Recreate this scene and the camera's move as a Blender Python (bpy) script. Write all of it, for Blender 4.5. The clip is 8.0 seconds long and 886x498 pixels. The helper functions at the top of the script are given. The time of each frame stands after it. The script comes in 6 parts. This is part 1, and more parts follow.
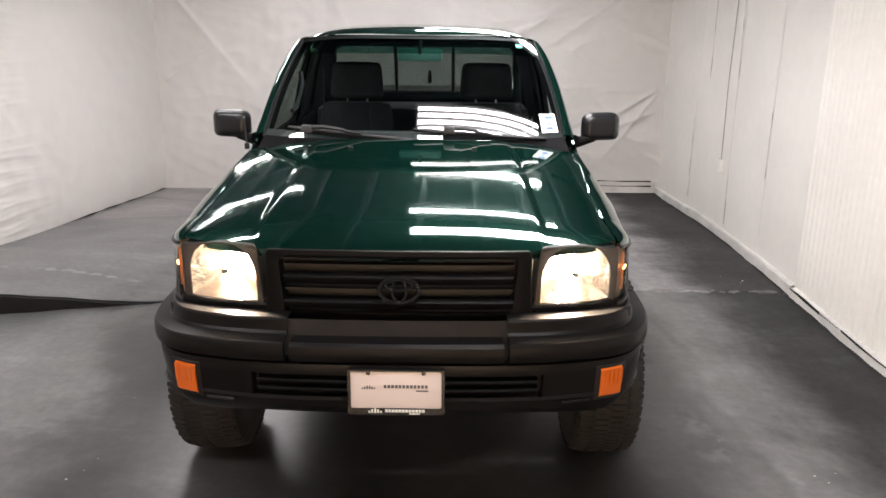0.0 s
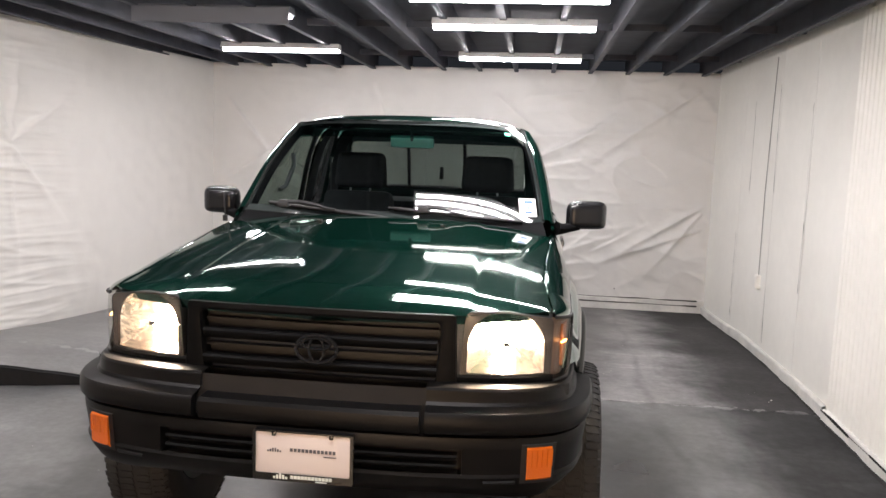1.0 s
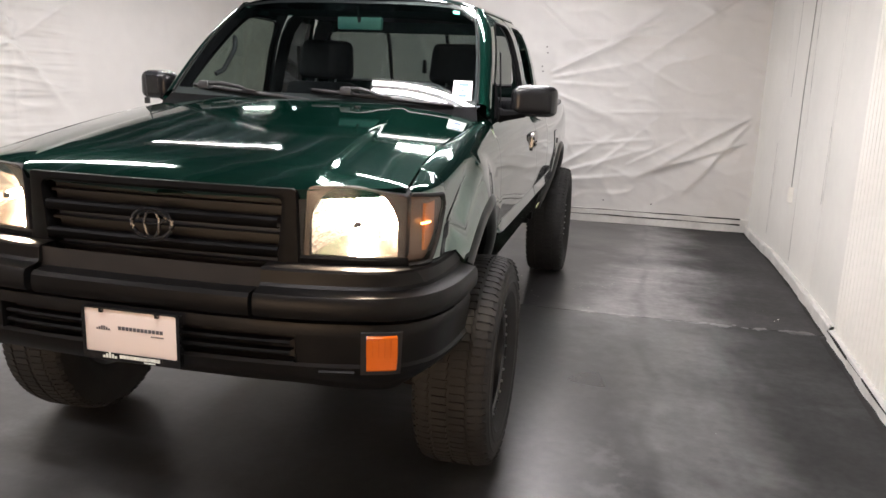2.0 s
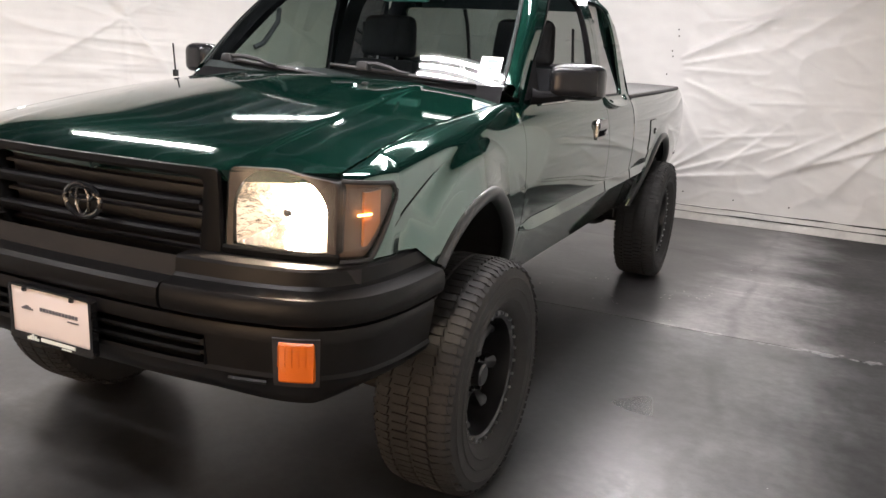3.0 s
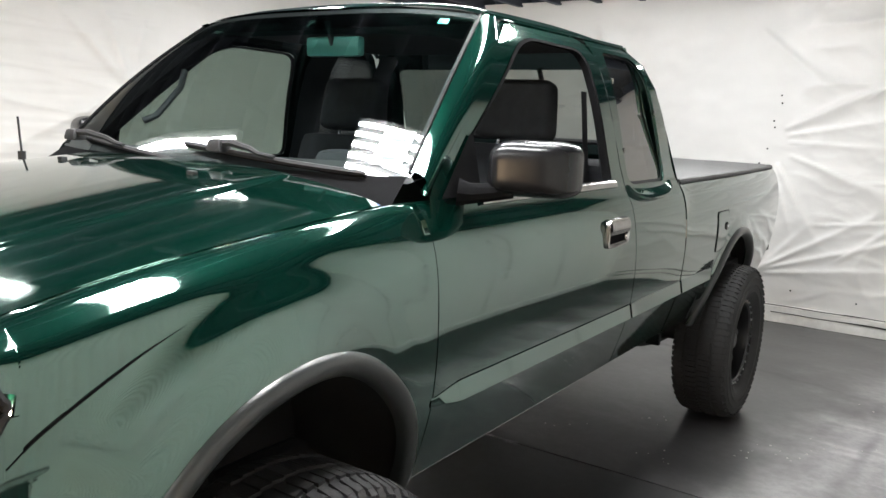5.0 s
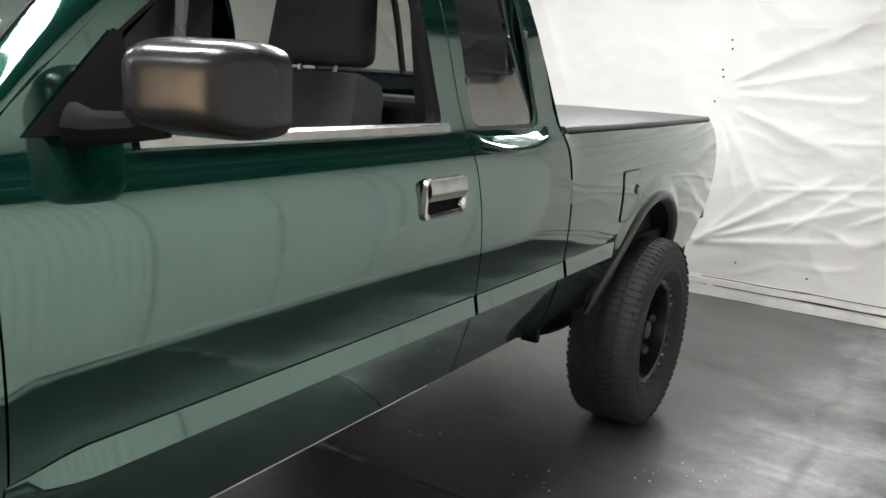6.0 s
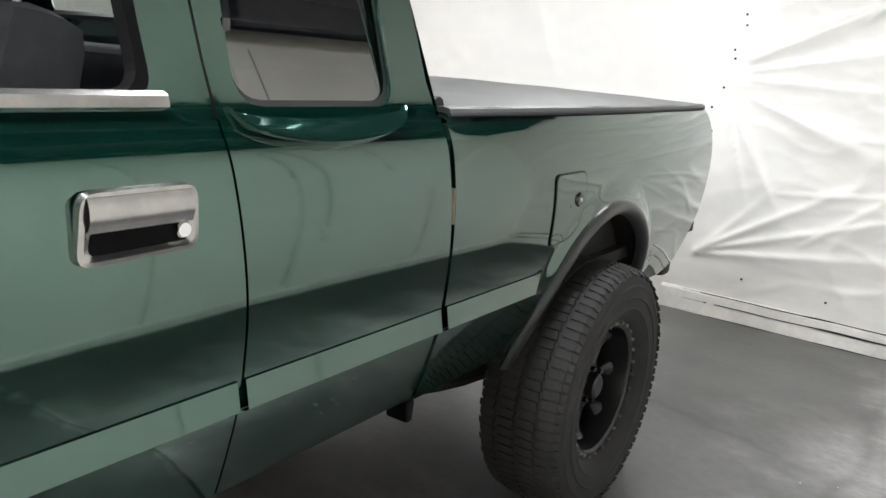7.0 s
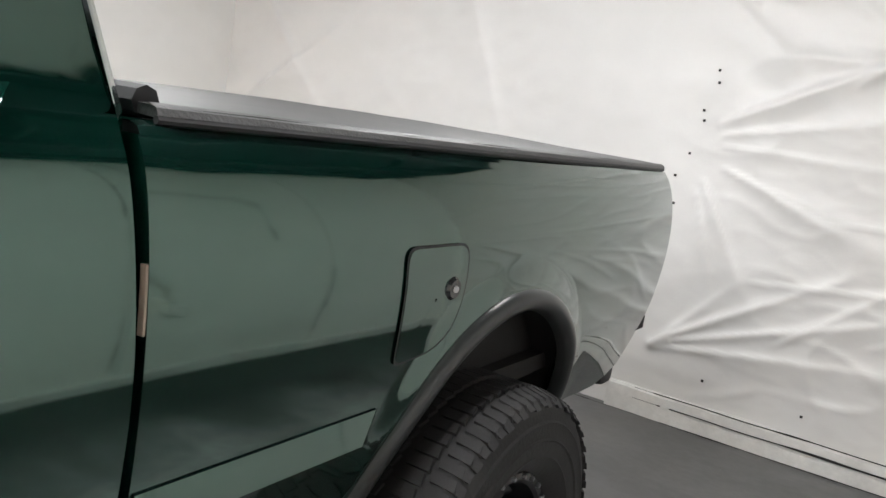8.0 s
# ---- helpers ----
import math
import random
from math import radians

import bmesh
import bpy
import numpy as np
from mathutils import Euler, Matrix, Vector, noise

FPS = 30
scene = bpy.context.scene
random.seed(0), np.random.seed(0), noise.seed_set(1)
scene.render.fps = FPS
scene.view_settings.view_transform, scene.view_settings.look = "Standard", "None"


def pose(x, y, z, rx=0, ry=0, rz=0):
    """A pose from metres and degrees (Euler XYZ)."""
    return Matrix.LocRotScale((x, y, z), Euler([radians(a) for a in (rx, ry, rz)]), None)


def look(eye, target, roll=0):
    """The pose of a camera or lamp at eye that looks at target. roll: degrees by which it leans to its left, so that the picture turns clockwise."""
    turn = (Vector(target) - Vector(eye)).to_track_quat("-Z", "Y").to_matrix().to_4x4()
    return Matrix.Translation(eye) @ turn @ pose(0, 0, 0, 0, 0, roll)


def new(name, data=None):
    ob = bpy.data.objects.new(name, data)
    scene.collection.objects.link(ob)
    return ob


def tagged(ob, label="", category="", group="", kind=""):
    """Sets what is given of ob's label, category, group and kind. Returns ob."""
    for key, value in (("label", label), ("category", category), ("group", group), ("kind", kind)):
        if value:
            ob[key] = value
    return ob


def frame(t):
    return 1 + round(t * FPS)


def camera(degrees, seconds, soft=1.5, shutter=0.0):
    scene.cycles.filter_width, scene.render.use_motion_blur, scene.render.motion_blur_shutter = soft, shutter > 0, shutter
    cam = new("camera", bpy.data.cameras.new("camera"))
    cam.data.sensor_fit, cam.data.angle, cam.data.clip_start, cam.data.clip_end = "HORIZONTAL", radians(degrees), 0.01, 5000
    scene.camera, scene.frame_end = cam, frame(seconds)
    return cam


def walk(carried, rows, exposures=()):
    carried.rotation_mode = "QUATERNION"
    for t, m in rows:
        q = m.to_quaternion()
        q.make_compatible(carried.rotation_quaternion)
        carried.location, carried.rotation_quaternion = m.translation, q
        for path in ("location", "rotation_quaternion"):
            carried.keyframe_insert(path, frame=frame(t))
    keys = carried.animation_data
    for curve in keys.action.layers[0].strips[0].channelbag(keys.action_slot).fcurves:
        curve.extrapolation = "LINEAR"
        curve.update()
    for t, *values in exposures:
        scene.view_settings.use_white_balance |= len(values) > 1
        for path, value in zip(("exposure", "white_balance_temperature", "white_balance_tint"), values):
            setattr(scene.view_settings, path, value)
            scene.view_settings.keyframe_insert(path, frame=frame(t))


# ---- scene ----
cam = camera(58.4, 8.0)
PATH = [
    (0, (0.161, -2.362, 1.922), (0.151, -0.443, 1.357), 0.5),
    (0.5, (0.335, -2.307, 1.832), (0.198, -0.336, 1.519), 1.6),
    (1, (0.668, -2.282, 1.696), (0.444, -0.311, 1.444), 2.0),
    (1.5, (1.016, -2.19, 1.604), (0.64, -0.255, 1.263), 1.5),
    (1.7, (1.142, -2.087, 1.569), (0.751, -0.165, 1.177), 1.9),
    (2.8, (1.783, -1.488, 1.478), (1.049, 0.3, 0.964), 2.1),
    (3, (1.794, -1.389, 1.499), (0.973, 0.367, 1.008), 2.9),
    (3.5, (1.767, -1.043, 1.551), (0.787, 0.646, 1.121), 3.7),
    (4, (1.784, -0.689, 1.594), (0.725, 0.976, 1.272), 4.5),
    (4.2, (1.791, -0.552, 1.612), (0.67, 1.082, 1.344), 4.6),
    (5.3, (1.819, 0.192, 1.481), (0.718, 1.824, 1.131), 1.8),
    (5.5, (1.815, 0.425, 1.474), (0.724, 2.063, 1.115), 2.4),
    (6, (1.801, 0.848, 1.435), (0.761, 2.502, 1.006), 3.3),
    (6.5, (1.74, 1.33, 1.363), (0.773, 2.997, 0.826), 3.8),
    (7, (1.716, 1.775, 1.399), (0.631, 3.388, 0.93), 4.8),
    (7.5, (1.584, 2.186, 1.396), (0.423, 3.785, 1.09), 5.5),
    (8, (1.495, 2.607, 1.326), (0.45, 4.284, 1.014), 8.7),
]
walk(cam, [(t, look(eye, target, roll)) for t, eye, target, roll in PATH],
     exposures=[(0, 0.15, 6300, 10), (1.7, 0.15, 6300, 10), (3.0, 0.42, 6300, 10), (4.2, 0.40, 6300, 8), (5.3, 0.58, 6020, 2), (6.0, 0.66, 6020, 2), (6.5, 0.74, 6020, 2), (7.0, 0.78, 6020, 2), (7.5, 0.70, 6020, 2), (8.0, 0.38, 6100, 4)])


# ---- light ----
world = bpy.data.worlds.new("world")
scene.world = world
world.use_nodes = True
world.node_tree.nodes["Background"].inputs[0].default_value = (0.8, 0.85, 1.0, 1)
world.node_tree.nodes["Background"].inputs[1].default_value = 0.02
scene.view_settings.exposure = 0.0
TUBE_POWER = 46.0
HEADLAMP_WATTS = 20000.0

FLOOR = 0.06          # height of the slab under the truck
BACK, RIGHT, CEIL = 6.69, 2.58, 2.55


# ---- tools ----
def tab(pts, x):
    """Smooth curve through (x, value) pairs."""
    n = len(pts)
    if x <= pts[0][0]:
        return pts[0][1]
    if x >= pts[-1][0]:
        return pts[-1][1]
    i = 0
    while x > pts[i + 1][0]:
        i += 1
    (x0, y0), (x1, y1) = pts[i], pts[i + 1]
    d = (y1 - y0) / (x1 - x0)
    m0 = (y1 - pts[i - 1][1]) / (x1 - pts[i - 1][0]) if i > 0 else d
    m1 = (pts[i + 2][1] - y0) / (pts[i + 2][0] - x0) if i + 2 < n else d
    h, u = x1 - x0, (x - x0) / (x1 - x0)
    return ((2 * u ** 3 - 3 * u ** 2 + 1) * y0 + (u ** 3 - 2 * u ** 2 + u) * h * m0
            + (-2 * u ** 3 + 3 * u ** 2) * y1 + (u ** 3 - u ** 2) * h * m1)


def smooth(a, b, x):
    u = min(1.0, max(0.0, (x - a) / (b - a)))
    return u * u * (3 - 2 * u)


def lin(a, b, n):
    return [a + (b - a) * i / n for i in range(n + 1)]


def mix3(a, b, t):
    return tuple(p + (q - p) * t for p, q in zip(a, b))


class Sheet:
    """Collects vertices and faces of one mesh."""

    def __init__(self):
        self.v, self.f = [], []

    def grid(self, rows, edge=None, closed=False):
        base, n, m = len(self.v), len(rows), len(rows[0])
        for r in rows:
            self.v.extend(tuple(p) for p in r)
        for i in range(n - 1):
            for j in range(m if closed else m - 1):
                k = (j + 1) % m
                self.f.append((base + i * m + j, base + i * m + k, base + (i + 1) * m + k, base + (i + 1) * m + j))
        if edge:
            loop = ([rows[0][j] for j in range(m)] + [rows[i][m - 1] for i in range(1, n)]
                    + [rows[n - 1][j] for j in range(m - 2, -1, -1)] + [rows[i][0] for i in range(n - 2, 0, -1)])
            self.rim(loop, edge)
        return self

    def rim(self, loop, edge):
        inner = [edge(p) if callable(edge) else tuple(a + b for a, b in zip(p, edge)) for p in loop]
        self.grid([list(loop) + [loop[0]], inner + [inner[0]]])
        return self

    def ring(self, outer, inner, steps, fn):
        rows = []
        for i in range(steps + 1):
            t = i / steps
            r = [fn(*mix3(a, b, t)) for a, b in zip(outer, inner)]
            rows.append(r)
        self.grid(rows, closed=True)
        return self

    def fill(self, loop, fn=None):
        base = len(self.v)
        self.v.extend(tuple(p) for p in loop)
        self.f.append(tuple(range(base, base + len(loop))))
        return self

    def box(self, c, s, rot=None):
        base = len(self.v)
        for dx in (-1, 1):
            for dy in (-1, 1):
                for dz in (-1, 1):
                    p = Vector((dx * s[0] / 2, dy * s[1] / 2, dz * s[2] / 2))
                    if rot:
                        p = rot @ p
                    self.v.append(tuple(p + Vector(c)))
        for q in ((0, 1, 3, 2), (4, 6, 7, 5), (0, 4, 5, 1), (2, 3, 7, 6), (0, 2, 6, 4), (1, 5, 7, 3)):
            self.f.append(tuple(base + i for i in q))
        return self

    def tube(self, path, r, n=8, caps=True):
        pts = [Vector(p) for p in path]
        rows, up = [], Vector((0, 0, 1))
        for i, p in enumerate(pts):
            d = (pts[min(i + 1, len(pts) - 1)] - pts[max(i - 1, 0)]).normalized()
            ref = up if abs(d.dot(up)) < 0.95 else Vector((0, 1, 0))
            a = d.cross(ref).normalized()
            b = d.cross(a)
            rr = r[i] if isinstance(r, (list, tuple)) else r
            rows.append([tuple(p + (a * math.cos(t) + b * math.sin(t)) * rr) for t in (2 * math.pi * k / n for k in range(n))])
        self.grid(rows, closed=True)
        if caps:
            self.fill(rows[0])
            self.fill(rows[-1])
        return self

    def lathe(self, profile, c, n=32):
        """profile: (radius, x) pairs turned about the axis through c along x."""
        rows = []
        for r, x in profile:
            rows.append([(c[0] + x, c[1] + r * math.cos(2 * math.pi * k / n), c[2] + r * math.sin(2 * math.pi * k / n)) for k in range(n)])
        self.grid(rows, closed=True)
        return self

    def make(self, name, material, parent=None, label="", smoothed=True, sharp=35, shell=None):
        me = bpy.data.meshes.new(name)
        me.from_pydata(self.v, [], self.f)
        bm = bmesh.new()
        bm.from_mesh(me)
        bmesh.ops.remove_doubles(bm, verts=bm.verts, dist=1e-5)
        bmesh.ops.recalc_face_normals(bm, faces=bm.faces)
        for f in bm.faces:
            f.smooth = smoothed
        if smoothed and sharp:
            for e in bm.edges:
                if len(e.link_faces) == 2 and e.calc_face_angle(0) > radians(sharp):
                    e.smooth = False
        bm.to_mesh(me)
        bm.free()
        if shell:
            # normals of the true surface, so that neighbouring panels shade as one
            nor = []
            for p in me.polygons:
                for vi in p.vertices:
                    t = shell(me.vertices[vi].co)
                    if t is None:
                        nor.append(me.vertices[vi].normal.copy())
                        continue
                    t = t if t.dot(p.normal) > 0 else -t
                    nor.append(t if t.dot(p.normal) > 0.75 else p.normal.copy())
            me.normals_split_custom_set(nor)
        me.materials.append(material)
        ob = new(name, me)
        if parent:
            ob.parent = parent
        if label:
            ob["label"] = label
        return ob


def part(name, bm, material, parent=None, label="", bevel=0.0, segments=2):
    """Links a bmesh as one mesh object under a thing or a part."""
    if bevel:
        bmesh.ops.bevel(bm, geom=list(bm.edges), offset=bevel, segments=segments, profile=0.6, affect="EDGES", clamp_overlap=True)
    for f in bm.faces:
        f.smooth = True
    for e in bm.edges:
        if len(e.link_faces) == 2 and e.calc_face_angle(0) > radians(40):
            e.smooth = False
    me = bpy.data.meshes.new(name)
    bm.to_mesh(me)
    bm.free()
    me.materials.append(material)
    ob = new(name, me)
    if parent:
        ob.parent = parent
    if label:
        ob["label"] = label
    return ob


def block(size, at, rot=None, taper=None):
    """A box as a bmesh; taper scales the top face in x and y."""
    bm = bmesh.new()
    bmesh.ops.create_cube(bm, size=1)
    for v in bm.verts:
        if taper and v.co.z > 0:
            v.co.x *= taper[0]
            v.co.y *= taper[1]
        v.co = Vector((v.co.x * size[0], v.co.y * size[1], v.co.z * size[2]))
        if rot:
            v.co = rot @ v.co
        v.co += Vector(at)
    return bm


def rpoly(corners, r, nc=5, ne=6):
    """A rounded polygon in 2D with a fixed count of points per corner and edge."""
    n, out = len(corners), []
    rs = r if isinstance(r, (list, tuple)) else [r] * n
    arcs = []
    for i in range(n):
        p, a, b = Vector(corners[i]), Vector(corners[i - 1]), Vector(corners[(i + 1) % n])
        da, db = (a - p).normalized(), (b - p).normalized()
        k = rs[i]
        s, e = p + da * k, p + db * k
        arcs.append([(1 - t) ** 2 * s + 2 * t * (1 - t) * p + t * t * e for t in lin(0, 1, nc)])
    for i in range(n):
        out.extend(arcs[i])
        s, e = arcs[i][-1], arcs[(i + 1) % n][0]
        out.extend(s + (e - s) * (k / ne) for k in range(1, ne))
    return [tuple(p) for p in out]


def thing(name, at, label, category, group="", kind=""):
    ob = new(name)
    ob.location = at
    return tagged(ob, label, category, group, kind)


# ---- materials ----
def mat(name, color, rough=0.5, metal=0.0, coat=0.0, noise_scale=0.0, vary=0.2, bump=0.0, bump_scale=80.0, rough_vary=0.0,
        emit=None, power=0.0, fine=0.0, random_vary=0.0):
    m = bpy.data.materials.new(name)
    m.use_nodes = True
    nt = m.node_tree
    b = nt.nodes["Principled BSDF"]
    b.inputs["Base Color"].default_value = (*color, 1)
    b.inputs["Roughness"].default_value = rough
    b.inputs["Metallic"].default_value = metal
    b.inputs["Coat Weight"].default_value = coat
    b.inputs["Coat Roughness"].default_value = 0.06
    if emit:
        b.inputs["Emission Color"].default_value = (*emit, 1)
        b.inputs["Emission Strength"].default_value = power
    coord = nt.nodes.new("ShaderNodeTexCoord")
    if noise_scale:
        n1 = nt.nodes.new("ShaderNodeTexNoise")
        n1.inputs["Scale"].default_value = noise_scale
        n1.inputs["Detail"].default_value = 6
        n2 = nt.nodes.new("ShaderNodeTexNoise")
        n2.inputs["Scale"].default_value = noise_scale * 9
        n2.inputs["Detail"].default_value = 4
        for n in (n1, n2):
            nt.links.new(coord.outputs["Object"], n.inputs["Vector"])
        mx = nt.nodes.new("ShaderNodeMath")
        mx.operation = "MULTIPLY_ADD"
        mx.inputs[1].default_value = fine if fine else 0.35
        nt.links.new(n2.outputs["Fac"], mx.inputs[0])
        nt.links.new(n1.outputs["Fac"], mx.inputs[2])
        ramp = nt.nodes.new("ShaderNodeMapRange")
        ramp.inputs["From Min"].default_value = 0.4
        ramp.inputs["From Max"].default_value = 0.95
        ramp.inputs["To Min"].default_value = 1 - vary
        ramp.inputs["To Max"].default_value = 1 + vary
        nt.links.new(mx.outputs[0], ramp.inputs["Value"])
        mul = nt.nodes.new("ShaderNodeVectorMath")
        mul.operation = "SCALE"
        mul.inputs[0].default_value = color
        nt.links.new(ramp.outputs[0], mul.inputs["Scale"])
        nt.links.new(mul.outputs[0], b.inputs["Base Color"])
        if rough_vary:
            rr = nt.nodes.new("ShaderNodeMapRange")
            rr.inputs["From Min"].default_value = 0.35
            rr.inputs["From Max"].default_value = 0.95
            rr.inputs["To Min"].default_value = max(0.02, rough - rough_vary)
            rr.inputs["To Max"].default_value = rough + rough_vary
            nt.links.new(mx.outputs[0], rr.inputs["Value"])
            nt.links.new(rr.outputs[0], b.inputs["Roughness"])
    if bump:
        nb = nt.nodes.new("ShaderNodeTexNoise")
        nb.inputs["Scale"].default_value = bump_scale
        nb.inputs["Detail"].default_value = 5
        nt.links.new(coord.outputs["Object"], nb.inputs["Vector"])
        bp = nt.nodes.new("ShaderNodeBump")
        bp.inputs["Strength"].default_value = bump
        bp.inputs["Distance"].default_value = 0.01
        nt.links.new(nb.outputs["Fac"], bp.inputs["Height"])
        nt.links.new(bp.outputs[0], b.inputs["Normal"])
    return m


def glass(name, tint, gloss=0.06, edge=0.9):
    """A thin pane: what lies behind it, tinted, under a reflection that grows at a slant."""
    m = bpy.data.materials.new(name)
    m.use_nodes = True
    nt = m.node_tree
    nt.nodes.remove(nt.nodes["Principled BSDF"])
    out = nt.nodes["Material Output"]
    tr = nt.nodes.new("ShaderNodeBsdfTransparent")
    tr.inputs[0].default_value = (*tint, 1)
    gl = nt.nodes.new("ShaderNodeBsdfGlossy")
    gl.inputs["Roughness"].default_value = 0.02
    lw = nt.nodes.new("ShaderNodeLayerWeight")
    lw.inputs["Blend"].default_value = 0.5
    pw = nt.nodes.new("ShaderNodeMath")
    pw.operation = "POWER"
    pw.inputs[1].default_value = 4.0
    nt.links.new(lw.outputs["Facing"], pw.inputs[0])
    ma = nt.nodes.new("ShaderNodeMath")
    ma.operation = "MULTIPLY_ADD"
    ma.inputs[1].default_value = edge
    ma.inputs[2].default_value = gloss
    nt.links.new(pw.outputs[0], ma.inputs[0])
    mx = nt.nodes.new("ShaderNodeMixShader")
    nt.links.new(ma.outputs[0], mx.inputs[0])
    nt.links.new(tr.outputs[0], mx.inputs[1])
    nt.links.new(gl.outputs[0], mx.inputs[2])
    nt.links.new(mx.outputs[0], out.inputs["Surface"])
    return m


PAINT = mat("green_metallic_paint", (0.0012, 0.0100, 0.0068), 0.055, 0.0, 0.0, 3.0, 0.06)


def add_flake(m, share, color, rough):
    """Metal flakes under the clear coat: a broad green glow round the lamps' reflections."""
    nt = m.node_tree
    b = nt.nodes["Principled BSDF"]
    b.inputs["IOR"].default_value = 2.0
    b.inputs["Coat Weight"].default_value = 1.0
    b.inputs["Coat IOR"].default_value = 1.5
    b.inputs["Coat Roughness"].default_value = 0.05
    b.inputs["Specular Tint"].default_value = (0.62, 1.0, 0.86, 1)
    fl = nt.nodes.new("ShaderNodeBsdfGlossy")
    fl.inputs["Color"].default_value = (*color, 1)
    fl.inputs["Roughness"].default_value = rough
    mx = nt.nodes.new("ShaderNodeMixShader")
    mx.inputs[0].default_value = share
    nt.links.new(b.outputs[0], mx.inputs[1])
    nt.links.new(fl.outputs[0], mx.inputs[2])
    nt.links.new(mx.outputs[0], nt.nodes["Material Output"].inputs["Surface"])


add_flake(PAINT, 0.055, (0.004, 0.066, 0.042), 0.40)
COWL = mat("dull_black_plastic", (0.008, 0.008, 0.0085), 0.9, 0, 0, 15, 0.2)
COWL.node_tree.nodes["Principled BSDF"].inputs["Specular IOR Level"].default_value = 0.02
TRIM = mat("satin_black_trim", (0.004, 0.004, 0.0043), 0.44, 0, 0, 20, 0.15, bump=0.05, bump_scale=300)
BUMPER = mat("satin_charcoal_bumper", (0.007, 0.0068, 0.0069), 0.38, 0.0, 0.0, 8, 0.18, bump=0.03, bump_scale=200)
for m_, level in ((TRIM, 0.08), (BUMPER, 0.14)):
    m_.node_tree.nodes["Principled BSDF"].inputs["Specular IOR Level"].default_value = level
BLACK = mat("black_plastic", (0.012, 0.012, 0.013), 0.55, 0, 0, 15, 0.2)
GLOSSBLACK = mat("gloss_black_plastic", (0.012, 0.012, 0.013), 0.12, 0, 0.6)
MIRRORSHELL = mat("satin_black_mirror_shell", (0.010, 0.010, 0.011), 0.24, 0, 0, 15, 0.15)
MIRRORSHELL.node_tree.nodes["Principled BSDF"].inputs["Specular IOR Level"].default_value = 0.26
RUBBER = mat("tyre_rubber", (0.017, 0.0165, 0.0165), 0.75, 0, 0, 14, 0.3, bump=0.15, bump_scale=120)
RIM = mat("black_wheel_paint", (0.008, 0.008, 0.009), 0.3, 0.0, 0.15, 12, 0.2)
STEEL = mat("bright_bolt", (0.55, 0.55, 0.56), 0.3, 1.0)
CHROME = mat("chrome", (0.75, 0.75, 0.76), 0.08, 1.0)
SATINCHROME = mat("worn_chrome", (0.4, 0.39, 0.38), 0.25, 1.0, 0, 25, 0.2)
LIP = mat("satin_arch_lip", (0.026, 0.028, 0.0275), 0.3, 0, 0, 12, 0.2)
AMBER = mat("amber_plastic", (0.62, 0.13, 0.008), 0.18, 0, 0.5, bump=0.1, bump_scale=150)
FABRIC = mat("dark_seat_cloth", (0.02, 0.0215, 0.025), 0.9, 0, 0, 30, 0.25, bump=0.3, bump_scale=300)
DASH = mat("dark_dashboard_vinyl", (0.022, 0.024, 0.027), 0.6, 0, 0, 10, 0.2, bump=0.1, bump_scale=250)
UNDER = mat("underbody_black", (0.012, 0.011, 0.011), 0.8, 0, 0, 8, 0.3)
COVER = mat("vinyl_bed_cover", (0.05, 0.05, 0.05), 0.45, 0, 0, 14, 0.25, bump=0.2, bump_scale=220)
PLATE = mat("white_plate", (0.72, 0.66, 0.66), 0.35, 0, 0.2)
BEIGE = mat("beige_edge_reflection", (0.32, 0.25, 0.20), 0.5)
INK = mat("grey_ink", (0.1, 0.1, 0.12), 0.5)
WINDSHIELD = glass("windshield_glass", (0.42, 0.49, 0.475), 0.055, 0.4)
REARGLASS = glass("dark_rear_glass", (0.26, 0.28, 0.26), 0.07)
SIDEGLASS = glass("side_glass", (0.44, 0.48, 0.43), 0.07)
TINTGLASS = glass("tinted_quarter_glass", (0.14, 0.13, 0.14), 0.36)
LENS = glass("clear_lens", (0.95, 0.95, 0.93), 0.04, 0.3)
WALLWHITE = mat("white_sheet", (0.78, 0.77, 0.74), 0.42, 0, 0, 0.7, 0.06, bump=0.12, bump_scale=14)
# base colour set below WALLWHITE's to hold the back wall's brightness down
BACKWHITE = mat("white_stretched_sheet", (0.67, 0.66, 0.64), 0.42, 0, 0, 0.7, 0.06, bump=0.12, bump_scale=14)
PANELWHITE = mat("white_painted_panel", (0.88, 0.87, 0.82), 0.55, 0, 0, 1.2, 0.06, bump=0.08, bump_scale=40)
BASEBOARD = mat("scuffed_white_board", (0.7, 0.69, 0.66), 0.6, 0, 0, 4, 0.2, bump=0.2, bump_scale=60)


